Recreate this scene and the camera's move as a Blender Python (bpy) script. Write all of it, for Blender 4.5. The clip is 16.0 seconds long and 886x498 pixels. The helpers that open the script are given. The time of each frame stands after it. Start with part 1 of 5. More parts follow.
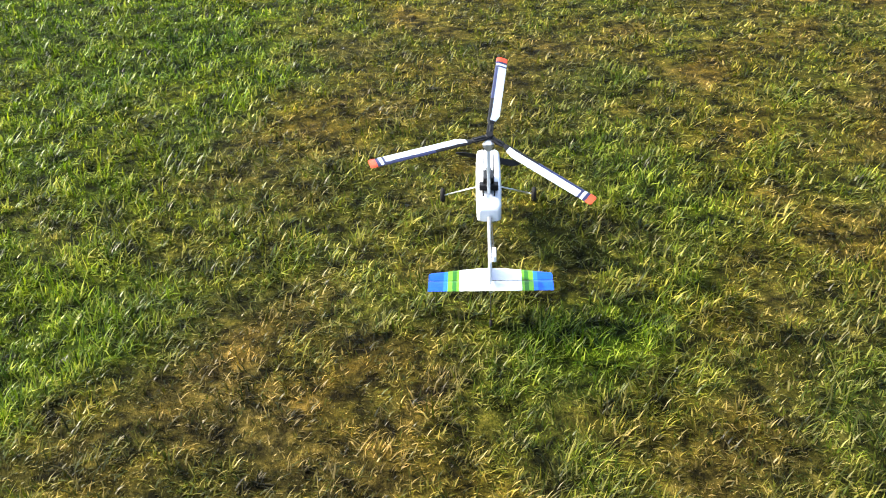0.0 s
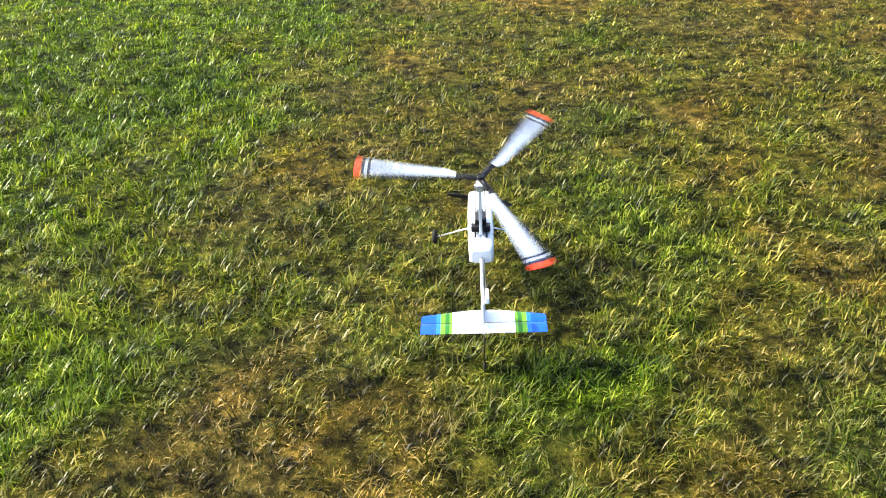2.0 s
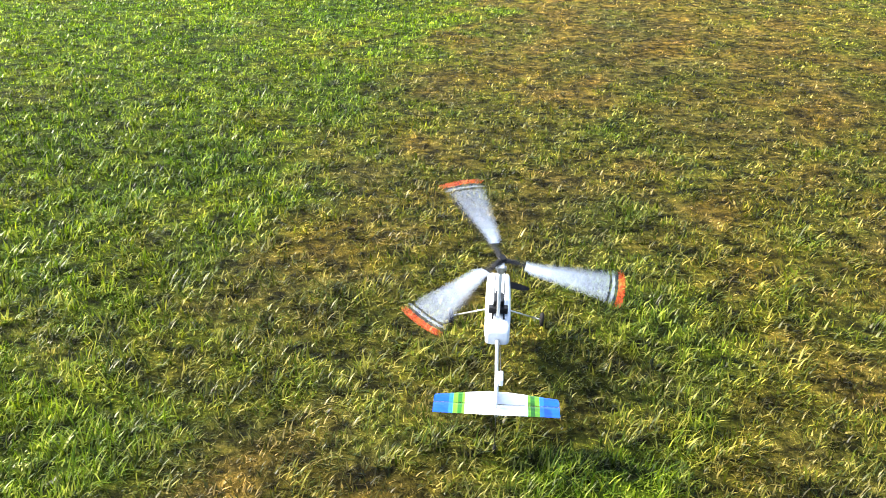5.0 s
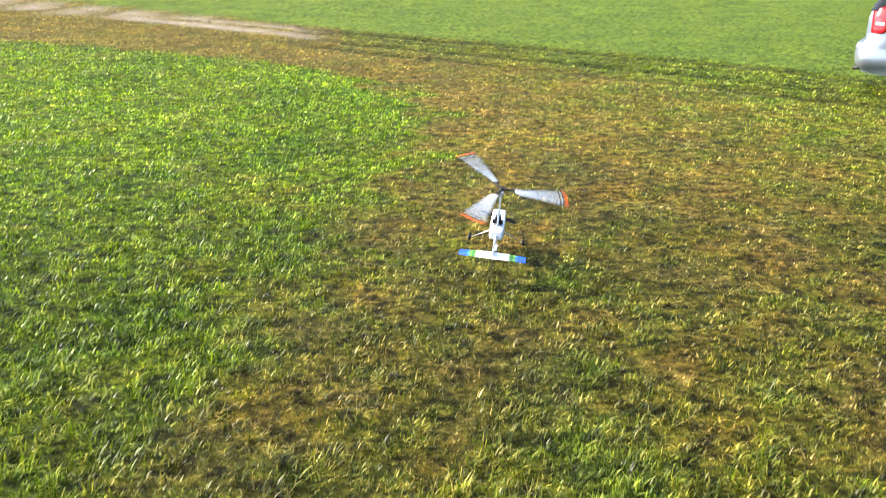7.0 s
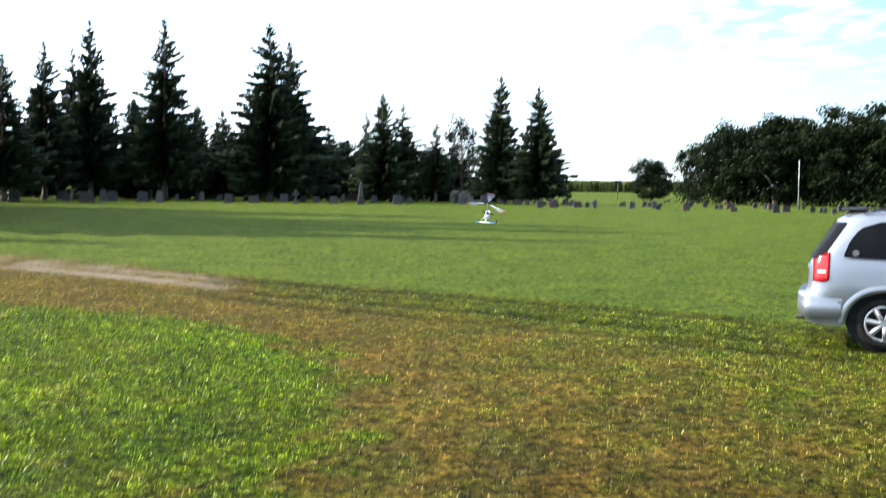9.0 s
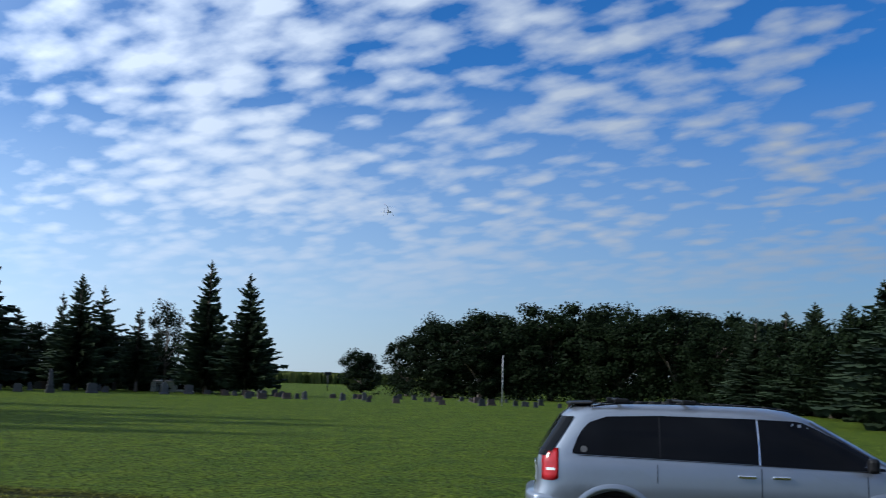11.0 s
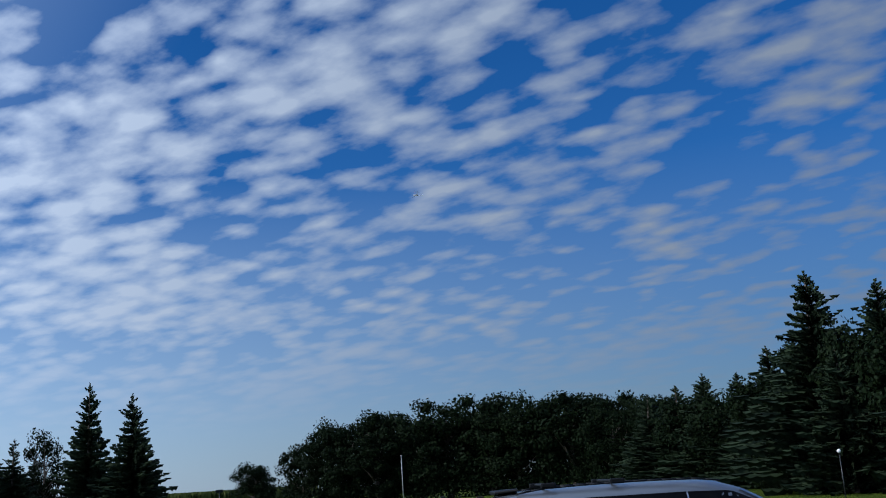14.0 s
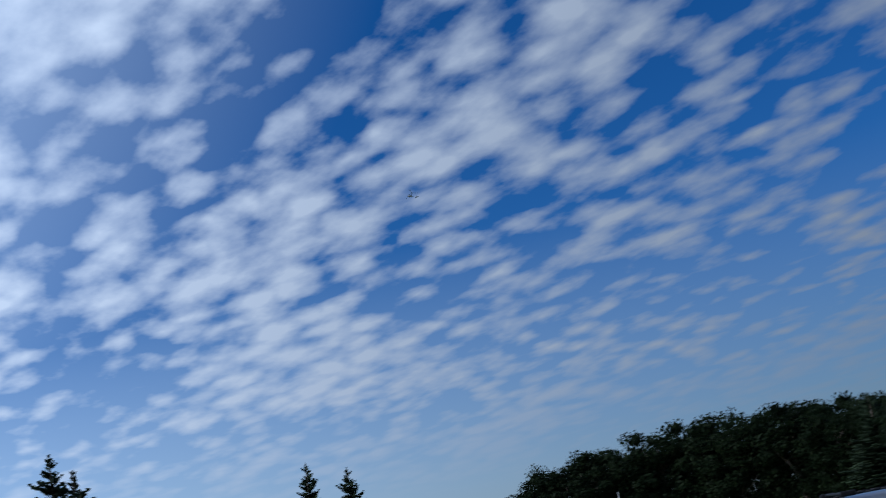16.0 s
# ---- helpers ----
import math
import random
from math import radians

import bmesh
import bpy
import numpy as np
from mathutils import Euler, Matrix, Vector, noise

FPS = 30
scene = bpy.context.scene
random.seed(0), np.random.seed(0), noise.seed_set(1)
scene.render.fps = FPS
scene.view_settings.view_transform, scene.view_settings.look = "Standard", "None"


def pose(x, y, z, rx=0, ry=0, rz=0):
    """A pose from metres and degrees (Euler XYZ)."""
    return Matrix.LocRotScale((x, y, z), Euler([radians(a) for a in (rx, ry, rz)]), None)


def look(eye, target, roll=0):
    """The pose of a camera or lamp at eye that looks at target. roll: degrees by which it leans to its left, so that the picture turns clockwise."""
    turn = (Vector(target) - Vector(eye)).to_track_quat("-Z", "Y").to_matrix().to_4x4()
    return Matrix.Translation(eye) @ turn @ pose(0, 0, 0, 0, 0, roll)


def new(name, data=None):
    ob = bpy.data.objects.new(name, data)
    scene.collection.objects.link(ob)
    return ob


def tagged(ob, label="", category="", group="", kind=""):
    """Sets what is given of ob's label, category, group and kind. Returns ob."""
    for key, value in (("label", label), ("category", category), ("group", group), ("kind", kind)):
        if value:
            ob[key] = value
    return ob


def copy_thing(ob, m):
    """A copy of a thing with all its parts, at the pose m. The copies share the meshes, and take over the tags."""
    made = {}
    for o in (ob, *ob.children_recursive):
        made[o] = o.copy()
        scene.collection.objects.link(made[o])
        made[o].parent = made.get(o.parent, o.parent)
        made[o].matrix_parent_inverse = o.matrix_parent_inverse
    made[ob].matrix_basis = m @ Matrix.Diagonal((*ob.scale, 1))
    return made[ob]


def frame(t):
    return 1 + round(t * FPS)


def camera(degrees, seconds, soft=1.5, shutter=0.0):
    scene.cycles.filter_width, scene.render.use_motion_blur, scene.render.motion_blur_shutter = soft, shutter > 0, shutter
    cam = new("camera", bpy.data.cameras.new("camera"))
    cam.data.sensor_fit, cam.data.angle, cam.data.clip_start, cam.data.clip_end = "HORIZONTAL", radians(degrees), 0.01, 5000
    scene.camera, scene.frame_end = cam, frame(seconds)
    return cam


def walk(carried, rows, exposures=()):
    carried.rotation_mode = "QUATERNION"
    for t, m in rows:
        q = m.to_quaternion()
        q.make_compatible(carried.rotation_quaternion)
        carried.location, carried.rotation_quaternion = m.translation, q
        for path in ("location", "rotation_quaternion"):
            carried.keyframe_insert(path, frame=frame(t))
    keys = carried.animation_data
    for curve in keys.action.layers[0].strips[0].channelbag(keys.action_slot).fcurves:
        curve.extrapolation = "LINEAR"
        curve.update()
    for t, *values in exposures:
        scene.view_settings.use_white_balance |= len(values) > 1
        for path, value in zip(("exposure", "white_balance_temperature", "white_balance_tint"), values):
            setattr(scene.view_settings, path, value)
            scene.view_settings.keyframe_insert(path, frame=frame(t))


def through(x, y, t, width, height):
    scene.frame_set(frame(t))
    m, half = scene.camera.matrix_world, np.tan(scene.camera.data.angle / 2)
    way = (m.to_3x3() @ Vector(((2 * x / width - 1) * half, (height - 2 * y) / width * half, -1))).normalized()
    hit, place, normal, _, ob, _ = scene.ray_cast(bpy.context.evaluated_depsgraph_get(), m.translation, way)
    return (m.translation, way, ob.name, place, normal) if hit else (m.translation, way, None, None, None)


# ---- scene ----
cam = camera(46.5, 16.0, soft=1.0, shutter=0.42)

PATH = [
    (0.0, pose(0.100, -0.173, 1.774, 59.18, 1.76, -2.92)),
    (0.5, pose(0.104, -0.165, 1.771, 59.65, 2.01, -4.00)),
    (1.0, pose(0.117, -0.159, 1.769, 59.77, 2.52, -4.46)),
    (1.5, pose(0.111, -0.154, 1.768, 60.24, 2.26, -3.60)),
    (2.0, pose(0.108, -0.150, 1.765, 61.42, 2.23, -3.54)),
    (2.5, pose(0.104, -0.146, 1.768, 62.80, 1.72, -3.02)),
    (3.0, pose(0.101, -0.143, 1.770, 63.79, 0.95, -2.53)),
    (3.2, pose(0.095, -0.147, 1.777, 66.21, 0.62, -2.26)),
    (5.3, pose(0.068, -0.100, 1.764, 65.97, -0.44, -1.85)),
    (5.5, pose(0.079, -0.108, 1.762, 66.27, -0.34, -1.85)),
    (6.0, pose(0.074, -0.090, 1.764, 68.07, -0.74, -2.37)),
    (6.5, pose(0.052, -0.017, 1.768, 70.70, -1.01, -3.77)),
    (7.0, pose(0.006, 0.165, 1.772, 73.47, -0.98, -5.49)),
    (7.5, pose(-0.028, 0.363, 1.791, 76.58, -1.48, -6.63)),
    (8.0, pose(0.067, 0.695, 1.787, 80.32, -0.72, -6.81)),
    (8.5, pose(0.143, 1.029, 1.801, 82.71, -2.35, -8.25)),
    (9.0, pose(0.130, 1.457, 1.828, 86.66, -0.72, -9.97)),
    (9.5, pose(0.180, 1.782, 1.816, 92.67, -0.58, -12.22)),
    (10.0, pose(0.303, 2.120, 1.827, 94.59, 0.04, -15.02)),
    (10.2, pose(0.333, 2.227, 1.825, 95.96, -0.09, -17.55)),
    (12.3, pose(0.459, 3.154, 1.731, 98.94, -3.62, -32.81)),
    (12.5, pose(0.450, 3.182, 1.736, 99.64, -3.38, -33.39)),
    (13.0, pose(0.445, 3.227, 1.740, 99.12, -1.74, -34.59)),
    (13.5, pose(0.438, 3.254, 1.737, 102.94, 2.47, -31.64)),
    (14.0, pose(0.452, 3.271, 1.742, 102.97, 3.82, -31.63)),
    (14.5, pose(0.438, 3.305, 1.738, 104.02, 4.77, -30.93)),
    (15.0, pose(0.418, 3.335, 1.745, 105.48, 7.30, -28.90)),
    (15.5, pose(0.465, 3.249, 1.785, 106.61, 9.32, -24.47)),
    (16.0, pose(0.487, 3.231, 1.795, 106.91, 10.87, -19.54)),
]
EXPOSURES = [(0.0, 2.0, 6650, 10), (2.5, 2.15, 6650, 10), (5.5, 2.3, 6650, 10), (6.5, 2.35, 6650, 10), (7.5, 2.1, 6650, 10), (8.0, 1.9, 6650, 10), (8.5, 1.75, 6650, 10), (9.0, 1.6, 6600, 10), (9.5, 0.95, 6500, 10),
             (10.0, 0.25, 6250, 10), (10.5, 0.05, 5900, 10), (12.5, -0.15, 5400, 11), (13.5, -0.4, 5400, 11), (15.0, -0.6, 5300, 11), (16.0, -0.65, 5300, 11)]
walk(cam, PATH, EXPOSURES)

# ---- light ----
SUN_AZ, SUN_EL = -72.0, 33.0      # degrees from +y to the right, and up


def sky_world():
    w = bpy.data.worlds.new("sky")
    scene.world = w
    w.use_nodes = True
    nt = w.node_tree
    N, L = nt.nodes, nt.links
    N.clear()
    out, bg = N.new("ShaderNodeOutputWorld"), N.new("ShaderNodeBackground")
    sky = N.new("ShaderNodeTexSky")
    sky.sky_type, sky.sun_disc = "NISHITA", False
    sky.sun_elevation, sky.sun_rotation = radians(SUN_EL), radians(SUN_AZ)
    sky.air_density, sky.dust_density, sky.ozone_density = 1.0, 0.25, 3.0
    deep = N.new("ShaderNodeHueSaturation")
    deep.inputs["Saturation"].default_value, deep.inputs["Value"].default_value = 1.3, 1.2
    L.new(sky.outputs[0], deep.inputs["Color"])
    co = N.new("ShaderNodeTexCoord")
    sep = N.new("ShaderNodeSeparateXYZ")
    L.new(co.outputs["Generated"], sep.inputs[0])

    def math_node(op, a, b=None, clamp=False):
        n = N.new("ShaderNodeMath")
        n.operation, n.use_clamp = op, clamp
        for i, v in enumerate((a, b)):
            if v is None:
                continue
            if isinstance(v, (int, float)):
                n.inputs[i].default_value = v
            else:
                L.new(v, n.inputs[i])
        return n.outputs[0]

    up = math_node("ADD", math_node("MAXIMUM", sep.outputs[2], 0.0), 0.17)
    flat = N.new("ShaderNodeCombineXYZ")
    L.new(math_node("DIVIDE", sep.outputs[0], up), flat.inputs[0])
    L.new(math_node("DIVIDE", sep.outputs[1], up), flat.inputs[1])
    turn = N.new("ShaderNodeMapping")
    turn.vector_type = "TEXTURE"
    turn.inputs["Rotation"].default_value = (0, 0, radians(112))
    turn.inputs["Scale"].default_value = (1.35, 0.95, 1.0)
    L.new(flat.outputs[0], turn.inputs[0])

    def shifted(vector, offset):
        m = N.new("ShaderNodeVectorMath")
        m.operation = "ADD"
        m.inputs[1].default_value = offset
        L.new(vector, m.inputs[0])
        return m.outputs[0]

    def cloud_noise(vector, scale, detail, rough, offset):
        n = N.new("ShaderNodeTexNoise")
        n.inputs["Scale"].default_value, n.inputs["Detail"].default_value = scale, detail
        n.inputs["Roughness"].default_value = rough
        L.new(shifted(vector, offset), n.inputs["Vector"])
        return n

    # ragged edges: the cells of cloud are stirred by a finer noise
    stir = N.new("ShaderNodeVectorMath")
    stir.operation = "MULTIPLY_ADD"
    stir.inputs[1].default_value = (0.07, 0.07, 0.0)
    L.new(cloud_noise(turn.outputs[0], 11.0, 2.5, 0.5, (1.0, 2.0, 0.0)).outputs["Color"], stir.inputs[0])
    L.new(turn.outputs[0], stir.inputs[2])
    cells = N.new("ShaderNodeTexVoronoi")
    cells.feature = "SMOOTH_F1"
    cells.inputs["Scale"].default_value, cells.inputs["Smoothness"].default_value = 12.5, 0.5
    L.new(stir.outputs[0], cells.inputs["Vector"])
    puffs = math_node("SUBTRACT", 1.0, math_node("MULTIPLY", cells.outputs["Distance"], 1.25))
    fibres = cloud_noise(turn.outputs[0], 9.0, 6.0, 0.53, (3.1, 1.7, 0.0)).outputs[0]
    banks = cloud_noise(turn.outputs[0], 1.9, 2.0, 0.5, (0.4, 5.2, 2.0)).outputs[0]
    mass = math_node("ADD", math_node("MULTIPLY", puffs, 0.24), math_node("ADD", math_node("MULTIPLY", fibres, 0.52), math_node("MULTIPLY", banks, 0.44)))
    # thinner, more broken cloud away from the sun
    away = N.new("ShaderNodeVectorMath")
    away.operation = "DOT_PRODUCT"
    away.inputs[1].default_value = (math.sin(radians(58)), math.cos(radians(58)), 0.0)
    L.new(co.outputs["Generated"], away.inputs[0])
    broken = N.new("ShaderNodeMapRange")
    broken.inputs[1].default_value, broken.inputs[2].default_value = 0.86, 1.0
    broken.inputs[3].default_value, broken.inputs[4].default_value = 0.0, 0.02
    L.new(away.outputs["Value"], broken.inputs[0])
    mass = math_node("SUBTRACT", mass, broken.outputs[0])
    ramp = N.new("ShaderNodeValToRGB")
    e = ramp.color_ramp.elements
    e[0].position, e[1].position = 0.505, 0.725
    mid = e.new(0.60)
    mid.color = (0.50, 0.50, 0.50, 1)
    L.new(mass, ramp.inputs[0])
    # clouds thin out into haze low over the horizon
    low = N.new("ShaderNodeMapRange")
    low.inputs[1].default_value, low.inputs[2].default_value = 0.055, 0.16
    L.new(sep.outputs[2], low.inputs[0])
    cover = math_node("MULTIPLY", math_node("MULTIPLY", ramp.outputs[0], low.outputs[0]), 0.92)
    # the veil of cloud brightens towards the sun
    sun_way = N.new("ShaderNodeVectorMath")
    sun_way.operation = "DOT_PRODUCT"
    ce = math.cos(radians(SUN_EL))
    sun_way.inputs[1].default_value = (math.sin(radians(SUN_AZ)) * ce, math.cos(radians(SUN_AZ)) * ce, math.sin(radians(SUN_EL)))
    L.new(co.outputs["Generated"], sun_way.inputs[0])
    toward = math_node("ADD", math_node("MULTIPLY", sun_way.outputs["Value"], 0.5), 0.5, True)
    near_sun = math_node("POWER", toward, 2.2)
    glow = math_node("ADD", math_node("MULTIPLY", near_sun, 28.0), 2.7)
    white = N.new("ShaderNodeMix")
    white.data_type = "RGBA"
    tint = N.new("ShaderNodeVectorMath")
    tint.operation = "SCALE"
    tint.inputs[0].default_value = (0.88, 0.94, 1.0)
    L.new(glow, tint.inputs["Scale"])
    L.new(cover, white.inputs["Factor"])
    # a pale veil low over the horizon, strongest towards the sun
    veil = N.new("ShaderNodeMix")
    veil.data_type = "RGBA"
    thin = N.new("ShaderNodeMapRange")
    thin.inputs[1].default_value, thin.inputs[2].default_value = 0.0, 0.30
    thin.inputs[3].default_value, thin.inputs[4].default_value = 0.70, 0.0
    L.new(sep.outputs[2], thin.inputs[0])
    pale = N.new("ShaderNodeVectorMath")
    pale.operation = "SCALE"
    pale.inputs[0].default_value = (0.78, 0.90, 1.0)
    L.new(math_node("ADD", math_node("MULTIPLY", near_sun, 40.0), 0.5), pale.inputs["Scale"])
    azure = N.new("ShaderNodeVectorMath")
    azure.operation = "MULTIPLY"
    azure.inputs[1].default_value = (0.84, 1.0, 1.22)
    L.new(deep.outputs[0], azure.inputs[0])
    bright = N.new("ShaderNodeMapRange")
    bright.inputs[1].default_value, bright.inputs[2].default_value = 0.34, 0.75
    bright.inputs[3].default_value, bright.inputs[4].default_value = 0.0, 0.55
    L.new(near_sun, bright.inputs[0])
    L.new(math_node("MAXIMUM", thin.outputs[0], bright.outputs[0]), veil.inputs["Factor"])
    L.new(azure.outputs[0], veil.inputs["A"])
    L.new(pale.outputs[0], veil.inputs["B"])
    L.new(veil.outputs["Result"], white.inputs["A"])
    L.new(tint.outputs[0], white.inputs["B"])
    L.new(white.outputs["Result"], bg.inputs[0])
    bg.inputs[1].default_value = 0.075
    L.new(bg.outputs[0], out.inputs[0])


sky_world()
sun = new("sun", bpy.data.lights.new("sun", "SUN"))
sun.data.energy, sun.data.angle, sun.data.color = 5.0, radians(0.6), (1.0, 0.90, 0.74)
_a, _e = radians(SUN_AZ), radians(SUN_EL)
sun.matrix_world = look((0, 0, 0), (-math.sin(_a) * math.cos(_e), -math.cos(_a) * math.cos(_e), -math.sin(_e)))

# ---- materials ----


class Nodes:
    """A short way to write node materials."""

    def __init__(self, name):
        self.mat = bpy.data.materials.new(name)
        self.mat.use_nodes = True
        self.N, self.L = self.mat.node_tree.nodes, self.mat.node_tree.links
        self.bsdf = self.N["Principled BSDF"]

    def put(self, socket, v):
        if isinstance(v, bpy.types.NodeSocket):
            self.L.new(v, socket)
        else:
            socket.default_value = v

    def noise(self, scale, detail=3.0, rough=0.55, vector=None, stretch=None):
        n = self.N.new("ShaderNodeTexNoise")
        n.inputs["Scale"].default_value, n.inputs["Detail"].default_value, n.inputs["Roughness"].default_value = scale, detail, rough
        if vector is None:
            vector = self.place()
        if stretch:
            m = self.N.new("ShaderNodeMapping")
            m.inputs["Scale"].default_value = stretch
            self.L.new(vector, m.inputs[0])
            vector = m.outputs[0]
        self.L.new(vector, n.inputs["Vector"])
        return n.outputs[0]

    def place(self):
        return self.N.new("ShaderNodeTexCoord").outputs["Object"]

    def ramp(self, value, stops):
        r = self.N.new("ShaderNodeValToRGB")
        e = r.color_ramp.elements
        while len(e) < len(stops):
            e.new(0.5)
        for i, (p, c) in enumerate(stops):
            e[i].position = p
            e[i].color = (*c, 1) if len(c) == 3 else c
        self.put(r.inputs[0], value)
        return r.outputs[0]

    def mix(self, f, a, b, how="MIX"):
        m = self.N.new("ShaderNodeMix")
        m.data_type, m.blend_type = "RGBA", how
        self.put(m.inputs["Factor"], f)
        for key, v in (("A", a), ("B", b)):
            s = [i for i in m.inputs if i.name == key and i.type == "RGBA"][0]
            self.put(s, (*v, 1) if isinstance(v, tuple) and len(v) == 3 else v)
        return [o for o in m.outputs if o.type == "RGBA"][0]

    def math(self, op, a, b=0.0, clamp=False):
        n = self.N.new("ShaderNodeMath")
        n.operation, n.use_clamp = op, clamp
        self.put(n.inputs[0], a)
        self.put(n.inputs[1], b)
        return n.outputs[0]

    def attr(self, name):
        a = self.N.new("ShaderNodeAttribute")
        a.attribute_name = name
        return a.outputs["Fac"]

    def island(self):
        return self.N.new("ShaderNodeNewGeometry").outputs["Random Per Island"]

    def thing(self):
        return self.N.new("ShaderNodeObjectInfo").outputs["Random"]

    def bump(self, height, strength, distance):
        b = self.N.new("ShaderNodeBump")
        b.inputs["Strength"].default_value, b.inputs["Distance"].default_value = strength, distance
        self.put(b.inputs["Height"], height)
        self.L.new(b.outputs[0], self.bsdf.inputs["Normal"])

    def done(self, color, rough=0.6, metal=0.0, **more):
        self.put(self.bsdf.inputs["Base Color"], (*color, 1) if isinstance(color, tuple) and len(color) == 3 else color)
        self.put(self.bsdf.inputs["Roughness"], rough)
        self.put(self.bsdf.inputs["Metallic"], metal)
        for k, v in more.items():
            self.put(self.bsdf.inputs[k.replace("_", " ").title().replace("Ior", "IOR")], v)
        return self.mat


def plain(name, color, rough=0.5, metal=0.0, scale=30.0, vary=0.12, bump=0.0, **more):
    """A painted, moulded or metal surface, with slight unevenness at two scales."""
    n = Nodes(name)
    dark = tuple(c * (1 - vary) for c in color)
    light = tuple(min(1, c * (1 + vary)) for c in color)
    v = n.math("ADD", n.math("MULTIPLY", n.noise(scale, 4), 0.6), n.math("MULTIPLY", n.noise(scale * 0.15, 2), 0.4))
    c = n.ramp(v, [(0.35, dark), (0.65, light)])
    r = n.math("ADD", n.math("MULTIPLY", n.noise(scale * 0.6, 3), 0.2), rough - 0.1, True)
    if bump:
        n.bump(n.noise(scale * 2, 3), bump, 0.01)
    return n.done(c, r, metal, **more)


def grass_material(name, blade):
    """Green to straw-brown lawn; the attributes dry and dirt say where it is worn."""
    n = Nodes(name)
    dry, dirt, lawn = n.attr("dry"), n.attr("dirt"), n.attr("lawn")
    rnd = n.island() if blade else n.math("ADD", n.math("MULTIPLY", n.noise(95.0, 5, 0.7), 0.5), n.math("MULTIPLY", n.noise(17.0, 4, 0.6), 0.5))
    rnd = n.math("ADD", n.math("MULTIPLY", rnd, 0.75), n.math("MULTIPLY", n.noise(2.6, 3), 0.3))
    if blade:
        green = n.ramp(rnd, [(0.1, (0.012, 0.030, 0.002)), (0.4, (0.068, 0.128, 0.005)), (0.7, (0.155, 0.215, 0.012)), (0.95, (0.25, 0.27, 0.06))])
        straw = n.ramp(rnd, [(0.1, (0.012, 0.020, 0.002)), (0.35, (0.051, 0.052, 0.005)), (0.6, (0.118, 0.088, 0.018)), (0.92, (0.30, 0.228, 0.108))])
        field = n.ramp(rnd, [(0.1, (0.024, 0.052, 0.006)), (0.5, (0.064, 0.104, 0.014)), (0.95, (0.118, 0.152, 0.030))])
    else:
        green = n.ramp(rnd, [(0.3, (0.006, 0.010, 0.001)), (0.52, (0.024, 0.040, 0.002)), (0.72, (0.066, 0.085, 0.008))])
        straw = n.ramp(rnd, [(0.3, (0.009, 0.008, 0.002)), (0.52, (0.042, 0.033, 0.007)), (0.72, (0.12, 0.088, 0.03))])
        field = n.ramp(rnd, [(0.32, (0.028, 0.054, 0.007)), (0.52, (0.064, 0.100, 0.014)), (0.72, (0.100, 0.130, 0.024))])
    # green painted brighter far off, standing in for sunlight through the blades
    green = n.mix(n.attr("far_backlight"), green, n.mix(1.0, green, (1.60, 1.80, 1.25), "MULTIPLY"))
    # rusty, matted patches in the straw
    rust = n.ramp(n.noise(1.7, 4, 0.6), [(0.46, (0, 0, 0)), (0.66, (0.75, 0.75, 0.75))])
    straw = n.mix(rust, straw, n.mix(1.0, straw, (1.25, 1.05, 0.80), "MULTIPLY"))
    # the far straw gets the same backlight in its colour
    straw = n.mix(n.attr("far_backlight"), straw, n.mix(1.0, straw, (1.80, 1.72, 1.60), "MULTIPLY"))
    c = n.mix(lawn, n.mix(dry, green, straw), field)
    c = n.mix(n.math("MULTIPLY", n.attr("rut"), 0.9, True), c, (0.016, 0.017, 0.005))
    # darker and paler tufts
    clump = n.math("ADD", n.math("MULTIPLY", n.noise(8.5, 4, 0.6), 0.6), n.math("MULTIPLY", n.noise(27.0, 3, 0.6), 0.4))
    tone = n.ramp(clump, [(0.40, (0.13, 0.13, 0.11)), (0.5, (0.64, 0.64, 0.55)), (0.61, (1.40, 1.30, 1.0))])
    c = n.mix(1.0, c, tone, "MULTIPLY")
    wide = n.ramp(n.noise(0.9, 4, 0.6), [(0.35, (0.72, 0.80, 0.90)), (0.65, (1.22, 1.14, 1.0))])
    c = n.mix(1.0, c, wide, "MULTIPLY")
    earth = n.ramp(n.noise(5.0, 6, 0.7, stretch=(1.0, 2.6, 1.0)), [(0.3, (0.055, 0.045, 0.033)), (0.5, (0.13, 0.105, 0.08)), (0.72, (0.24, 0.20, 0.155))])
    c = n.mix(dirt, c, earth)
    if blade:
        # thin blades let part of the light through
        n.bsdf.inputs["Transmission Weight"].default_value = 0.0
        n.bsdf.inputs["Specular IOR Level"].default_value = 0.10
        mat = n.done(c, 0.38, 0.0)
        tr = n.N.new("ShaderNodeBsdfTranslucent")
        n.L.new(c, tr.inputs[0])
        sh = n.N.new("ShaderNodeMixShader")
        sh.inputs[0].default_value = 0.38
        n.L.new(n.bsdf.outputs[0], sh.inputs[1])
        n.L.new(tr.outputs[0], sh.inputs[2])
        n.L.new(sh.outputs[0], n.N["Material Output"].inputs["Surface"])
        return mat
    n.bump(n.math("ADD", n.noise(40.0, 5, 0.7), n.noise(7.0, 3)), 0.9, 0.03)
    n.bsdf.inputs["Specular IOR Level"].default_value = 0.03
    return n.done(c, 0.85)


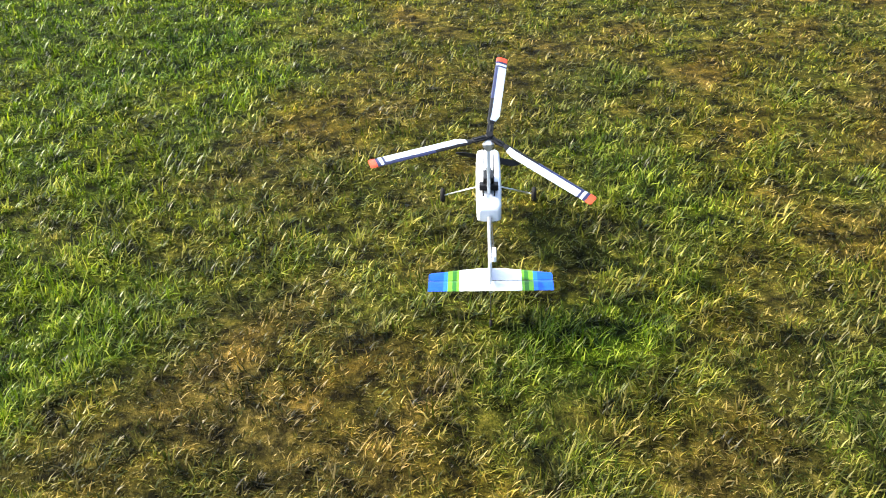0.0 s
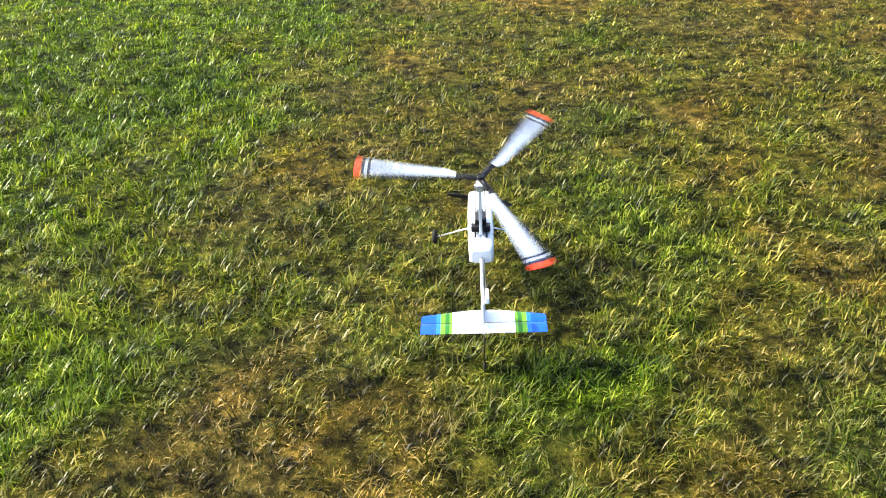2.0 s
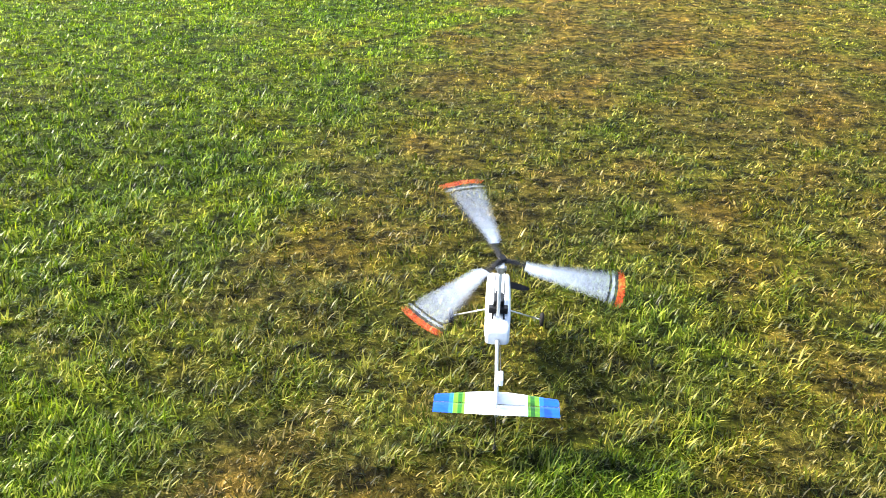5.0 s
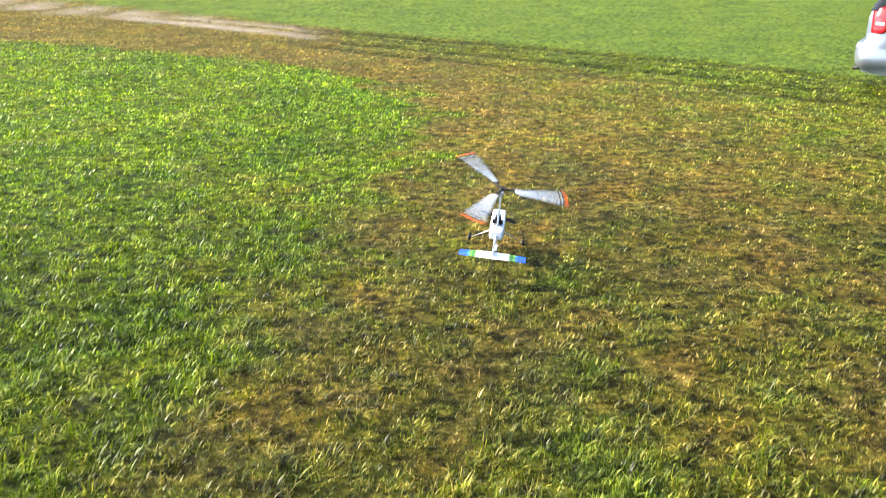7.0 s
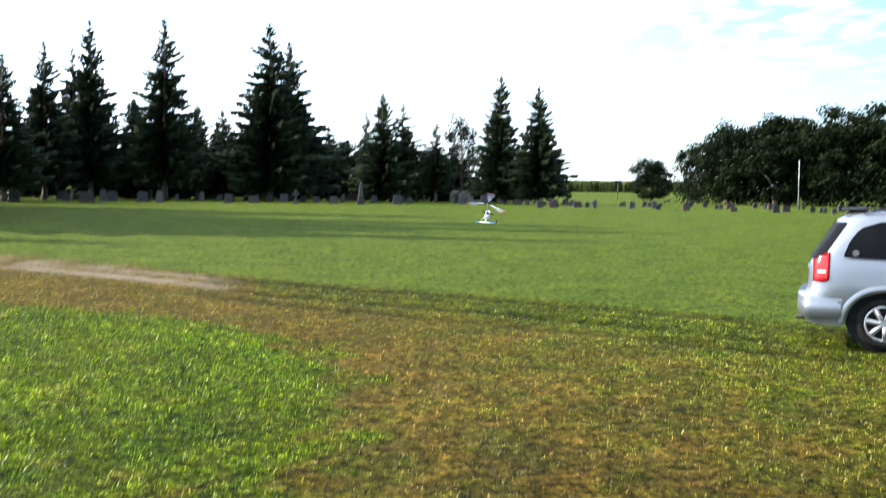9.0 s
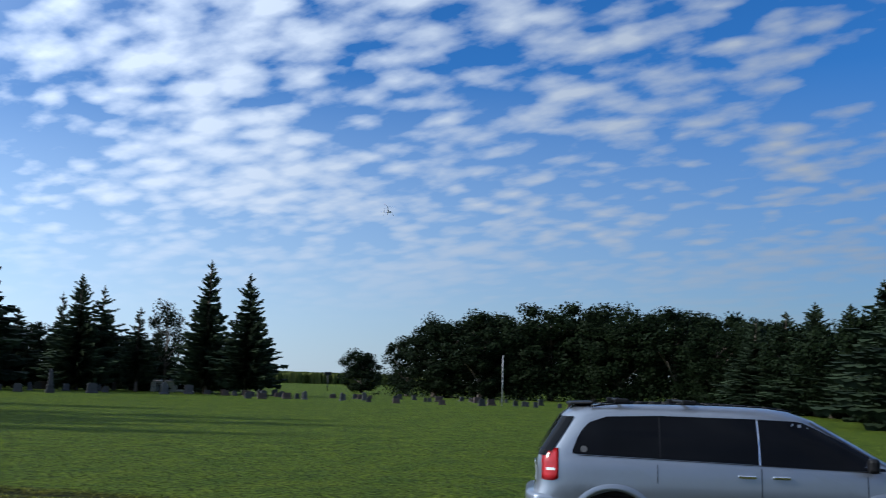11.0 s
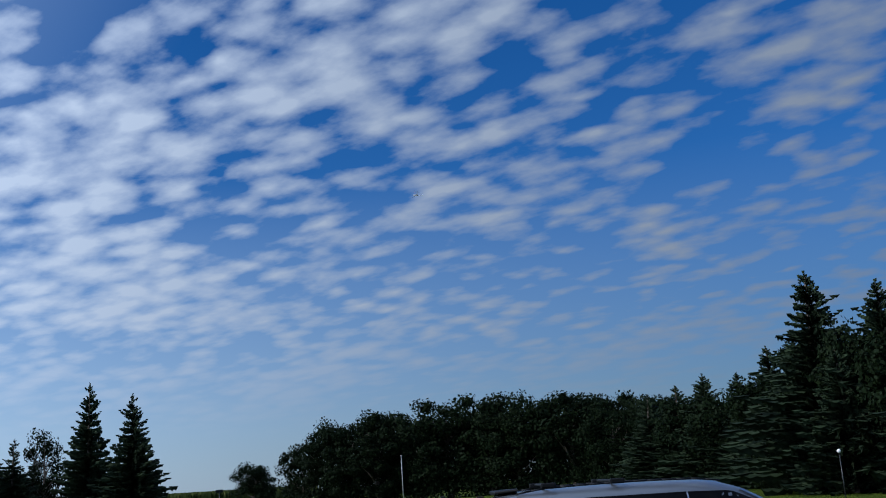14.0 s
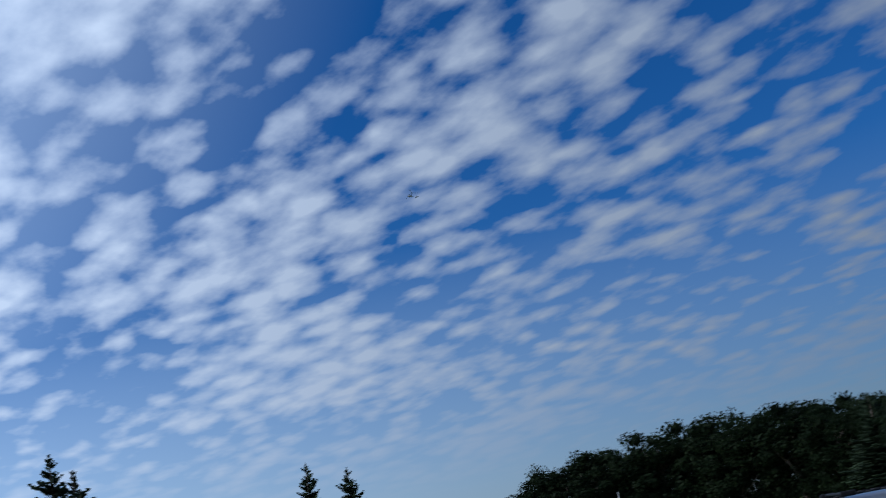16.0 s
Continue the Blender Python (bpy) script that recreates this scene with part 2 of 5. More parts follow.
def leaf_material(name, dark, light, through=0.25):
    n = Nodes(name)
    v = n.math("ADD", n.math("MULTIPLY", n.island(), 0.7), n.math("MULTIPLY", n.noise(0.7, 2), 0.3))
    v = n.math("ADD", v, n.math("MULTIPLY", n.math("SUBTRACT", n.thing(), 0.5), 0.25))
    c = n.ramp(v, [(0.2, dark), (0.85, light)])
    n.bsdf.inputs["Specular IOR Level"].default_value = 0.04
    mat = n.done(c, 0.6)
    tr = n.N.new("ShaderNodeBsdfTranslucent")
    n.L.new(c, tr.inputs[0])
    sh = n.N.new("ShaderNodeMixShader")
    sh.inputs[0].default_value = through
    n.L.new(n.bsdf.outputs[0], sh.inputs[1])
    n.L.new(tr.outputs[0], sh.inputs[2])
    n.L.new(sh.outputs[0], n.N["Material Output"].inputs["Surface"])
    return mat


def bark_material():
    n = Nodes("bark")
    v = n.noise(9.0, 6, 0.7, stretch=(3, 3, 0.5))
    n.bump(v, 0.8, 0.03)
    return n.done(n.ramp(v, [(0.3, (0.05, 0.04, 0.03)), (0.7, (0.17, 0.135, 0.11))]), 0.9)


def stone_material(name, dark, light):
    n = Nodes(name)
    v = n.math("ADD", n.math("MULTIPLY", n.noise(60.0, 4, 0.7), 0.5), n.math("MULTIPLY", n.noise(3.0, 4), 0.5))
    v = n.math("ADD", v, n.math("MULTIPLY", n.math("SUBTRACT", n.thing(), 0.5), 0.3))
    n.bump(n.noise(45.0, 4), 0.3, 0.01)
    return n.done(n.ramp(v, [(0.3, dark), (0.7, light)]), 0.65)


def paint_material(name, color, flake=0.35):
    """Metallic car paint under a clear coat, with a film of dust."""
    n = Nodes(name)
    dust = n.ramp(n.noise(2.2, 4, 0.6), [(0.4, (0, 0, 0)), (0.75, (1, 1, 1))])
    c = n.mix(n.math("MULTIPLY", dust, 0.18), color, tuple(v * 0.8 for v in color))
    r = n.math("ADD", n.math("MULTIPLY", dust, 0.12), 0.30)
    return n.done(c, r, flake, coat_weight=0.8, coat_roughness=0.06)


M = dict(
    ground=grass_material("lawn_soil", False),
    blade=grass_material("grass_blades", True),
    spruce=leaf_material("spruce_needles", (0.015, 0.023, 0.014), (0.034, 0.050, 0.026), 0.08),
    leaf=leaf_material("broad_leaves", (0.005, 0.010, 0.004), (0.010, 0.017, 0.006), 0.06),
    corn=leaf_material("corn_leaves", (0.03, 0.05, 0.012), (0.09, 0.105, 0.03), 0.2),
    bark=bark_material(),
    granite=stone_material("grey_granite", (0.014, 0.014, 0.016), (0.042, 0.042, 0.046)),
    red_granite=stone_material("red_granite", (0.03, 0.02, 0.018), (0.075, 0.05, 0.045)),
    marble=stone_material("weathered_marble", (0.032, 0.032, 0.035), (0.085, 0.085, 0.088)),
    silver=paint_material("silver_paint", (0.18, 0.20, 0.235), 0.65),
    glass=plain("dark_glass", (0.004, 0.0045, 0.006), 0.10, 0.0, 3.0, 0.2, specular_ior_level=0.05),
    black=plain("black_plastic", (0.006, 0.006, 0.007), 0.5, 0.0, 60.0, 0.3, specular_ior_level=0.15),
    rubber=plain("tyre_rubber", (0.010, 0.0095, 0.009), 0.85, 0.0, 50.0, 0.35, 0.2, specular_ior_level=0.1),
    alloy=plain("alloy", (0.40, 0.41, 0.43), 0.42, 0.8, 40.0, 0.1),
    lamp_red=plain("red_lens", (0.55, 0.015, 0.02), 0.15, 0.0, 8.0, 0.25, coat_weight=0.6),
    lamp_clear=plain("clear_lens", (0.75, 0.74, 0.74), 0.15, 0.0, 40.0, 0.12, coat_weight=0.5),
    chrome=plain("chrome", (0.8, 0.8, 0.82), 0.15, 1.0, 20.0, 0.05),
    white_foam=plain("white_foam", (0.50, 0.52, 0.56), 0.5, 0.0, 90.0, 0.05, 0.15),
    blue_film=plain("blue_film", (0.003, 0.050, 0.32), 0.32, 0.0, 70.0, 0.15, specular_ior_level=0.15),
    pale_blue=plain("light_blue_film", (0.010, 0.10, 0.36), 0.32, 0.0, 70.0, 0.1, specular_ior_level=0.15),
    lime=plain("lime_film", (0.08, 0.22, 0.015), 0.35, 0.0, 70.0, 0.12, specular_ior_level=0.15),
    green_film=plain("green_film", (0.012, 0.085, 0.010), 0.35, 0.0, 70.0, 0.12, specular_ior_level=0.15),
    navy=plain("navy_film", (0.004, 0.007, 0.045), 0.4, 0.0, 70.0, 0.2),
    blade_white=plain("blade_white", (0.36, 0.41, 0.50), 0.28, 0.0, 60.0, 0.06),
    orange=plain("orange_tip", (0.62, 0.045, 0.006), 0.4, 0.0, 70.0, 0.1),
    wire=plain("piano_wire", (0.55, 0.55, 0.56), 0.35, 0.8, 90.0, 0.15),
    carbon=plain("carbon_rod", (0.008, 0.008, 0.009), 0.4, 0.0, 90.0, 0.3),
    pole=plain("galvanised_pole", (0.30, 0.31, 0.32), 0.6, 0.2, 20.0, 0.15),
    board=plain("white_boards", (0.70, 0.71, 0.73), 0.7, 0.0, 6.0, 0.12),
    roof=plain("grey_shingle", (0.14, 0.14, 0.15), 0.85, 0.0, 8.0, 0.25, 0.3),
)


def link_mesh(name, bm, material, parent=None):
    me = bpy.data.meshes.new(name)
    bm.to_mesh(me)
    bm.free()
    for m in material if isinstance(material, (list, tuple)) else [material]:
        me.materials.append(M[m])
    ob = new(name, me)
    if parent:
        ob.parent = parent
    return ob


def part(name, bm, material, parent, label=""):
    ob = link_mesh(name, bm, material, parent)
    return tagged(ob, label) if label else ob


def smooth(ob):
    for p in ob.data.polygons:
        p.use_smooth = True
    return ob


def box(bm, size, m, bevel=0.0, mat=0):
    r = bmesh.ops.create_cube(bm, size=1.0, matrix=m @ Matrix.Diagonal((*size, 1)))
    faces = {f for v in r["verts"] for f in v.link_faces}
    if bevel:
        edges = {e for v in r["verts"] for e in v.link_edges}
        bmesh.ops.bevel(bm, geom=list(edges), offset=bevel, segments=2, affect="EDGES", profile=0.5)
    for f in faces:
        if f.is_valid:
            f.material_index = mat
    return bm


def rod(bm, a, b, r0, r1=None, seg=8, mat=0, caps=True):
    a, b = Vector(a), Vector(b)
    m = Matrix.Translation((a + b) / 2) @ (b - a).to_track_quat("Z", "Y").to_matrix().to_4x4()
    before = len(bm.faces)
    bmesh.ops.create_cone(bm, cap_ends=caps, segments=seg, radius1=r0, radius2=r0 if r1 is None else r1, depth=(b - a).length, matrix=m)
    bm.faces.ensure_lookup_table()
    for f in bm.faces[before:]:
        f.material_index, f.smooth = mat, len(f.verts) == 4
    return bm


def tube(bm, pts, r, seg=8, mat=0):
    for a, b in zip(pts, pts[1:]):
        rod(bm, a, b, r, r, seg, mat)
    return bm


def torus(bm, R, r, m, seg=28, ring=10, mat=0, flat=1.0):
    rows = []
    for i in range(seg):
        a = 2 * math.pi * i / seg
        row = []
        for j in range(ring):
            b = 2 * math.pi * j / ring
            q = R + r * math.cos(b)
            row.append(bm.verts.new(m @ Vector((q * math.cos(a), q * math.sin(a), flat * r * math.sin(b)))))
        rows.append(row)
    for i in range(seg):
        for j in range(ring):
            f = bm.faces.new((rows[i][j], rows[(i + 1) % seg][j], rows[(i + 1) % seg][(j + 1) % ring], rows[i][(j + 1) % ring]))
            f.smooth, f.material_index = True, mat
    return bm


def extrude_outline(bm, outline, thick, m, mat=0, bevel=0.0):
    """A plate with the given outline (x, y), thick along z, centred."""
    lo = [bm.verts.new(m @ Vector((x, y, -thick / 2))) for x, y in outline]
    hi = [bm.verts.new(m @ Vector((x, y, thick / 2))) for x, y in outline]
    fs = [bm.faces.new(hi), bm.faces.new(lo[::-1])]
    n = len(outline)
    for i in range(n):
        fs.append(bm.faces.new((lo[i], lo[(i + 1) % n], hi[(i + 1) % n], hi[i])))
    for f in fs:
        f.material_index = mat
    if bevel:
        es = {e for f in fs[:2] for e in f.edges}
        bmesh.ops.bevel(bm, geom=list(es), offset=bevel, segments=2, affect="EDGES", profile=0.5)
    return bm

# ---- ground ----


def step(a, b, v):
    t = np.clip((v - a) / (b - a), 0, 1)
    return t * t * (3 - 2 * t)


def wavy(x, y, scale, seed):
    """Cheap smooth noise from -1 to 1."""
    s = 0.0
    for k, (fx, fy, ph) in enumerate(((1.0, 0.62, 0.3), (-0.73, 1.1, 1.9), (1.7, -1.3, 4.1), (2.3, 2.1, 2.2), (-3.1, 1.9, 5.0))):
        s = s + np.sin(x * fx * scale + ph + seed * 1.7 + 1.3 * np.sin(y * scale * 0.8 + k + seed)) * np.cos(y * fy * scale + ph * 2 + seed) / (1 + 0.35 * k)
    return np.clip(s / 2.4, -1, 1)


def height(x, y):
    """The lawn is level near the camera and rises a little towards the trees."""
    far = 0.72 * step(22, 78, y) + 1.6 * step(95, 260, y)
    fine = 0.012 * wavy(x, y, 2.1, 3) + 0.006 * wavy(x, y, 7.0, 5)
    dip = 0.07 * np.exp(-(((x - 9.5) / 4.0) ** 2 + ((y - 13.0) / 3.0) ** 2))
    return far - dip + fine * (1 - step(20, 40, np.hypot(x, y)))


def dry_edge(y):
    """Where the worn, straw-coloured track begins, for each y."""
    return np.interp(y, [0.0, 2.4, 3.1, 3.9, 4.7, 5.9, 7.2, 9.4, 10.4, 12.2, 13.8, 15.5, 17.5, 20.0, 24.0], [-1.6, -0.9, -0.68, -0.6, -0.4, 0.0, 0.32, 0.86, 0.95, 0.98, 0.7, -0.5, -2.9, -7.0, -14.0])


def cover(x, y):
    """How dry, how bare and how lawn-like the ground is."""
    w = 0.22 * wavy(x, y, 2.4, 1) + 0.14 * wavy(x, y, 6.1, 2) + 0.08 * wavy(x, y, 15.0, 3)
    far = step(4.5, 8.0, y)
    rest = 0.62 + 0.22 * far - 0.45 * step(2.5, 7.5, x + 0.12 * y)
    dry = step(-0.45, 0.35, x - dry_edge(y) + (1.2 + 1.4 * far) * w) * rest
    dry = dry + (0.30 - 0.10 * far) * wavy(x, y, 2.3, 4) + 0.32 * wavy(x, y, 7.5, 14) + 0.18 * wavy(x, y, 19.0, 16) + 0.06
    # a scorched, matted patch in front
    dry = dry + 0.45 * np.exp(-(((x + 0.35) / 0.45) ** 2 + ((y - 2.0) / 0.4) ** 2))
    # lusher tufts
    for px, py, pr in ((0.75, 2.25, 0.35), (1.05, 3.2, 0.35), (0.45, 2.2, 0.22), (1.9, 3.0, 0.4), (-0.9, 2.4, 0.4)):
        dry = dry - 0.45 * np.exp(-((x - px) ** 2 + (y - py) ** 2) / pr ** 2)
    # the far edge of the track, where the even lawn begins
    line = y - (22.2 - 0.83 * x - 0.012 * x * x) + 0.5 * w
    line = np.where(x < 0, y - (22.4 - 1.05 * x), line)
    lawn = step(-0.35, 0.5, line)
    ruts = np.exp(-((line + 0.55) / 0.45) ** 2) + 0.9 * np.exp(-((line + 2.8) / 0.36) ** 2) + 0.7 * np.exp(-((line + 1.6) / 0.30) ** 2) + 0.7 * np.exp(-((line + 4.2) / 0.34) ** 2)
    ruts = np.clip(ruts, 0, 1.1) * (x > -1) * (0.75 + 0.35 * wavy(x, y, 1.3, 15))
    dry = np.where(x > 0, dry * (1 - 0.45 * step(-4.8, -2.5, line)), dry)
    # the bare dirt road from the left
    road = y - (20.9 - 0.98 * x)
    dirt = np.clip(1.6 - np.abs(road + 0.5 * w) / 1.0, 0, 1) * np.clip((-0.25 - x + 1.6 * w) / 0.8, 0, 1)
    dirt = dirt * np.clip(1.0 + 0.45 * wavy(x, y, 3.0, 6) - 0.95 * np.exp(-((road - 0.1) / 0.34) ** 2) + 0.3 * wavy(x, y, 9.0, 18), 0, 1)
    lawn = lawn * (1 - np.clip(dirt * 3, 0, 1))
    return np.clip(dry, 0, 1), np.clip(dirt, 0, 1), np.clip(lawn, 0, 1), ruts


def far_backlit(x, y):
    """How far the backlit brightness of distant grass is put into its colour, growing with y."""
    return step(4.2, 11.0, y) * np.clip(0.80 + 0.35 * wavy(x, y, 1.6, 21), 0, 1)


def give_cover(me, x, y):
    dry, dirt, lawn, rut = cover(x, y)
    for name, v in (("dry", dry), ("dirt", dirt), ("lawn", lawn), ("rut", rut), ("far_backlight", far_backlit(x, y))):
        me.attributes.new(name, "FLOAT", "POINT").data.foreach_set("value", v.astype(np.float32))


def ground():
    def axis(stops):
        out = [stops[0][0]]
        for (a, _), (b, s) in zip(stops, stops[1:]):
            n = max(1, int(round((b - a) / s)))
            out += [a + (b - a) * (i + 1) / n for i in range(n)]
        return np.array(out)
    xs = axis([(-2500, 0), (-300, 220), (-60, 20), (-14, 1.5), (-4, 0.25), (6, 0.1), (14, 0.2), (70, 1.6), (300, 20), (2500, 220)])
    ys = axis([(-1500, 0), (-60, 180), (-3, 8), (0.5, 0.4), (11, 0.1), (25, 0.1), (100, 1.5), (300, 10), (3500, 250)])
    X, Y = np.meshgrid(xs, ys)
    _, dirt, _, ruts = cover(X, Y)
    Z = height(X, Y) - 0.09 * ruts * (0.6 + 0.4 * wavy(X, Y, 1.6, 8)) - 0.035 * dirt
    co = np.stack([X.ravel(), Y.ravel(), Z.ravel()], 1)
    nx, ny = len(xs), len(ys)
    i = (np.arange(ny - 1)[:, None] * nx + np.arange(nx - 1)).ravel()
    faces = np.stack([i, i + 1, i + nx + 1, i + nx], 1)
    me = bpy.data.meshes.new("ground")
    me.from_pydata(co.tolist(), [], faces.tolist())
    give_cover(me, co[:, 0], co[:, 1])
    me.materials.append(M["ground"])
    me.polygons.foreach_set("use_smooth", np.ones(len(faces), bool))
    return tagged(new("ground", me), "open lawn, green and straw-brown, with a dirt road", "ground", kind="structure")


def grass(count, r_near, r_far, power, seed, length, width, name, az0=-33, az1=43):
    """Single curved blades, denser near the camera's stand."""
    g = np.random.default_rng(seed)
    u = g.random(count)
    k = 2 - power
    r = (r_near ** k + u * (r_far ** k - r_near ** k)) ** (1 / k)
    az = np.radians(g.uniform(az0, az1, count))
    x, y = 0.15 + r * np.sin(az), -0.35 + r * np.cos(az)
    dry, dirt, lawn, ruts = cover(x, y)
    keep = g.random(count) > np.clip(dirt * 1.3, 0, 0.97)
    keep &= g.random(count) > 0.25 * dry
    keep &= g.random(count) > np.clip(0.97 * ruts, 0, 0.98)
    x, y, r, dry, lawn, ruts = (a[keep] for a in (x, y, r, dry, lawn, ruts))
    n = len(x)
    tuft = np.clip(0.46 + 0.36 * wavy(x, y, 11.0, 11) + 0.36 * wavy(x, y, 31.0, 13), 0, 1.2)
    ln = length * (0.45 + 0.75 * g.random(n)) * (0.18 + 1.45 * tuft) * (1.15 - 0.45 * dry) * (1 - 0.5 * lawn) * (1 - 0.3 * ruts)
    wd = width * (0.6 + 0.8 * g.random(n)) * np.clip((r / 3.0) ** 0.75, 0.8, 3.6)
    ln = ln * (1 - 0.38 * step(3.2, 8.0, r))
    face = g.uniform(0, 2 * np.pi, n)
    lean = np.clip(g.normal(1.0, 0.45, n) + 0.25 * dry, 0.1, 1.7)
    lay = face + np.pi / 2 + g.normal(0, 0.3, n)
    # tufts lean together
    lay = np.where(g.random(n) < 0.4, 4.0 * wavy(x, y, 8.0, 12) + g.normal(0, 0.8, n), lay)
    px, py = np.cos(lay + np.pi / 2) * wd / 2, np.sin(lay + np.pi / 2) * wd / 2
    dx, dy = np.cos(lay), np.sin(lay)
    z = height(x, y) - 0.006 - 0.05 * ruts
    s1, c1 = np.sin(lean * 0.72), np.cos(lean * 0.72)
    s2, c2 = np.sin(lean * 1.08), np.cos(lean * 1.08)
    mx, my, mz = x + dx * s1 * ln * 0.5, y + dy * s1 * ln * 0.5, z + c1 * ln * 0.5
    tx, ty, tz = mx + dx * s2 * ln * 0.5, my + dy * s2 * ln * 0.5, np.maximum(mz + c2 * ln * 0.5, z + 0.008)
    co = np.empty((n, 5, 3), np.float32)
    co[:, 0] = np.stack([x - px, y - py, z], 1)
    co[:, 1] = np.stack([x + px, y + py, z], 1)
    co[:, 2] = np.stack([mx + px * 0.8, my + py * 0.8, mz], 1)
    co[:, 3] = np.stack([mx - px * 0.8, my - py * 0.8, mz], 1)
    co[:, 4] = np.stack([tx, ty, tz], 1)
    base = np.arange(n)[:, None] * 5
    loops = np.concatenate([base + [0, 1, 2, 3], base + [3, 2, 4]], 1).ravel()
    me = bpy.data.meshes.new(name)
    me.vertices.add(n * 5)
    me.vertices.foreach_set("co", co.ravel())
    me.loops.add(n * 7)
    me.loops.foreach_set("vertex_index", loops.astype(np.int32))
    me.polygons.add(n * 2)
    starts = (np.arange(n)[:, None] * 7 + [0, 4]).ravel()
    me.polygons.foreach_set("loop_start", starts.astype(np.int32))
    me.update(calc_edges=True)
    give_cover(me, np.repeat(x, 5), np.repeat(y, 5))
    me.materials.append(M["blade"])
    return tagged(new(name, me), "short uneven grass blades, green and dried straw", "grass", kind="stuff")


ground()
grass(600000, 1.0, 36.0, 1.45, 1, 0.062, 0.0054, "grass")
grass(70000, 1.0, 16.0, 1.4, 2, 0.086, 0.0060, "grass", 43, 327)

# ---- the van ----
VAN_REAR, VAN_FRONT, VAN_LEN = 0.97, 4.02, 5.10      # axles and length, from the rear bumper


def van_ends(z):
    """How far the body reaches back and forward at each height."""
    rear = np.interp(z, [0.28, 0.45, 0.62, 0.70, 1.00, 1.15, 1.62, 1.70], [0.10, 0.02, 0.02, 0.09, 0.10, 0.13, 0.42, 0.54])
    front = np.interp(z, [0.28, 0.45, 0.62, 0.80, 0.92, 1.02, 1.10, 1.62, 1.70], [4.98, 5.08, 5.10, 5.02, 4.86, 4.40, 4.16, 3.30, 3.06])
    return rear, front


def van_half(x, z):
    """Half the body's width at a place on its side."""
    w = np.interp(z, [0.28, 0.45, 0.75, 1.02, 1.08, 1.35, 1.62, 1.70], [0.93, 0.965, 0.985, 0.965, 0.945, 0.88, 0.775, 0.72])
    rear, front = van_ends(z)
    d0, d1 = np.maximum(x - rear, 0), np.maximum(front - x, 0)
    return w - 0.17 * np.exp(-d0 / 0.10) - 0.30 * np.exp(-d1 / 0.22)


def van_bottom(x):
    z = 0.27 + 0.05 * np.exp(-x / 0.25)
    for a in (VAN_REAR, VAN_FRONT):
        d = abs(x - a)
        if d < 0.43:
            z = max(z, 0.335 + math.sqrt(max(0.0, 0.43 ** 2 - d * d)) * 0.93)
    return z


def van_roof(x):
    return 1.70 + 0.035 * math.sin(math.pi * min(1, max(0, (x - 0.45) / 2.85)))


def van_patch(bm, outline, side, off, mat=0, cols=14, rows=6):
    """A panel that follows the body's side; outline gives for each x its lower and upper edge."""
    x0, x1 = outline[0][0], outline[-1][0]
    xs = [o[0] for o in outline]
    grid = []
    for i in range(cols + 1):
        x = x0 + (x1 - x0) * i / cols
        lo, hi = np.interp(x, xs, [o[1] for o in outline]), np.interp(x, xs, [o[2] for o in outline])
        grid.append([bm.verts.new((x, side * (van_half(x, lo + (hi - lo) * j / rows) + off), lo + (hi - lo) * j / rows)) for j in range(rows + 1)])
    for i in range(cols):
        for j in range(rows):
            q = (grid[i][j], grid[i + 1][j], grid[i + 1][j + 1], grid[i][j + 1])
            f = bm.faces.new(q if side < 0 else q[::-1])
            f.smooth, f.material_index = True, mat
    return bm


def thicken(bm, d):
    bmesh.ops.solidify(bm, geom=bm.faces[:], thickness=d)
    return bm


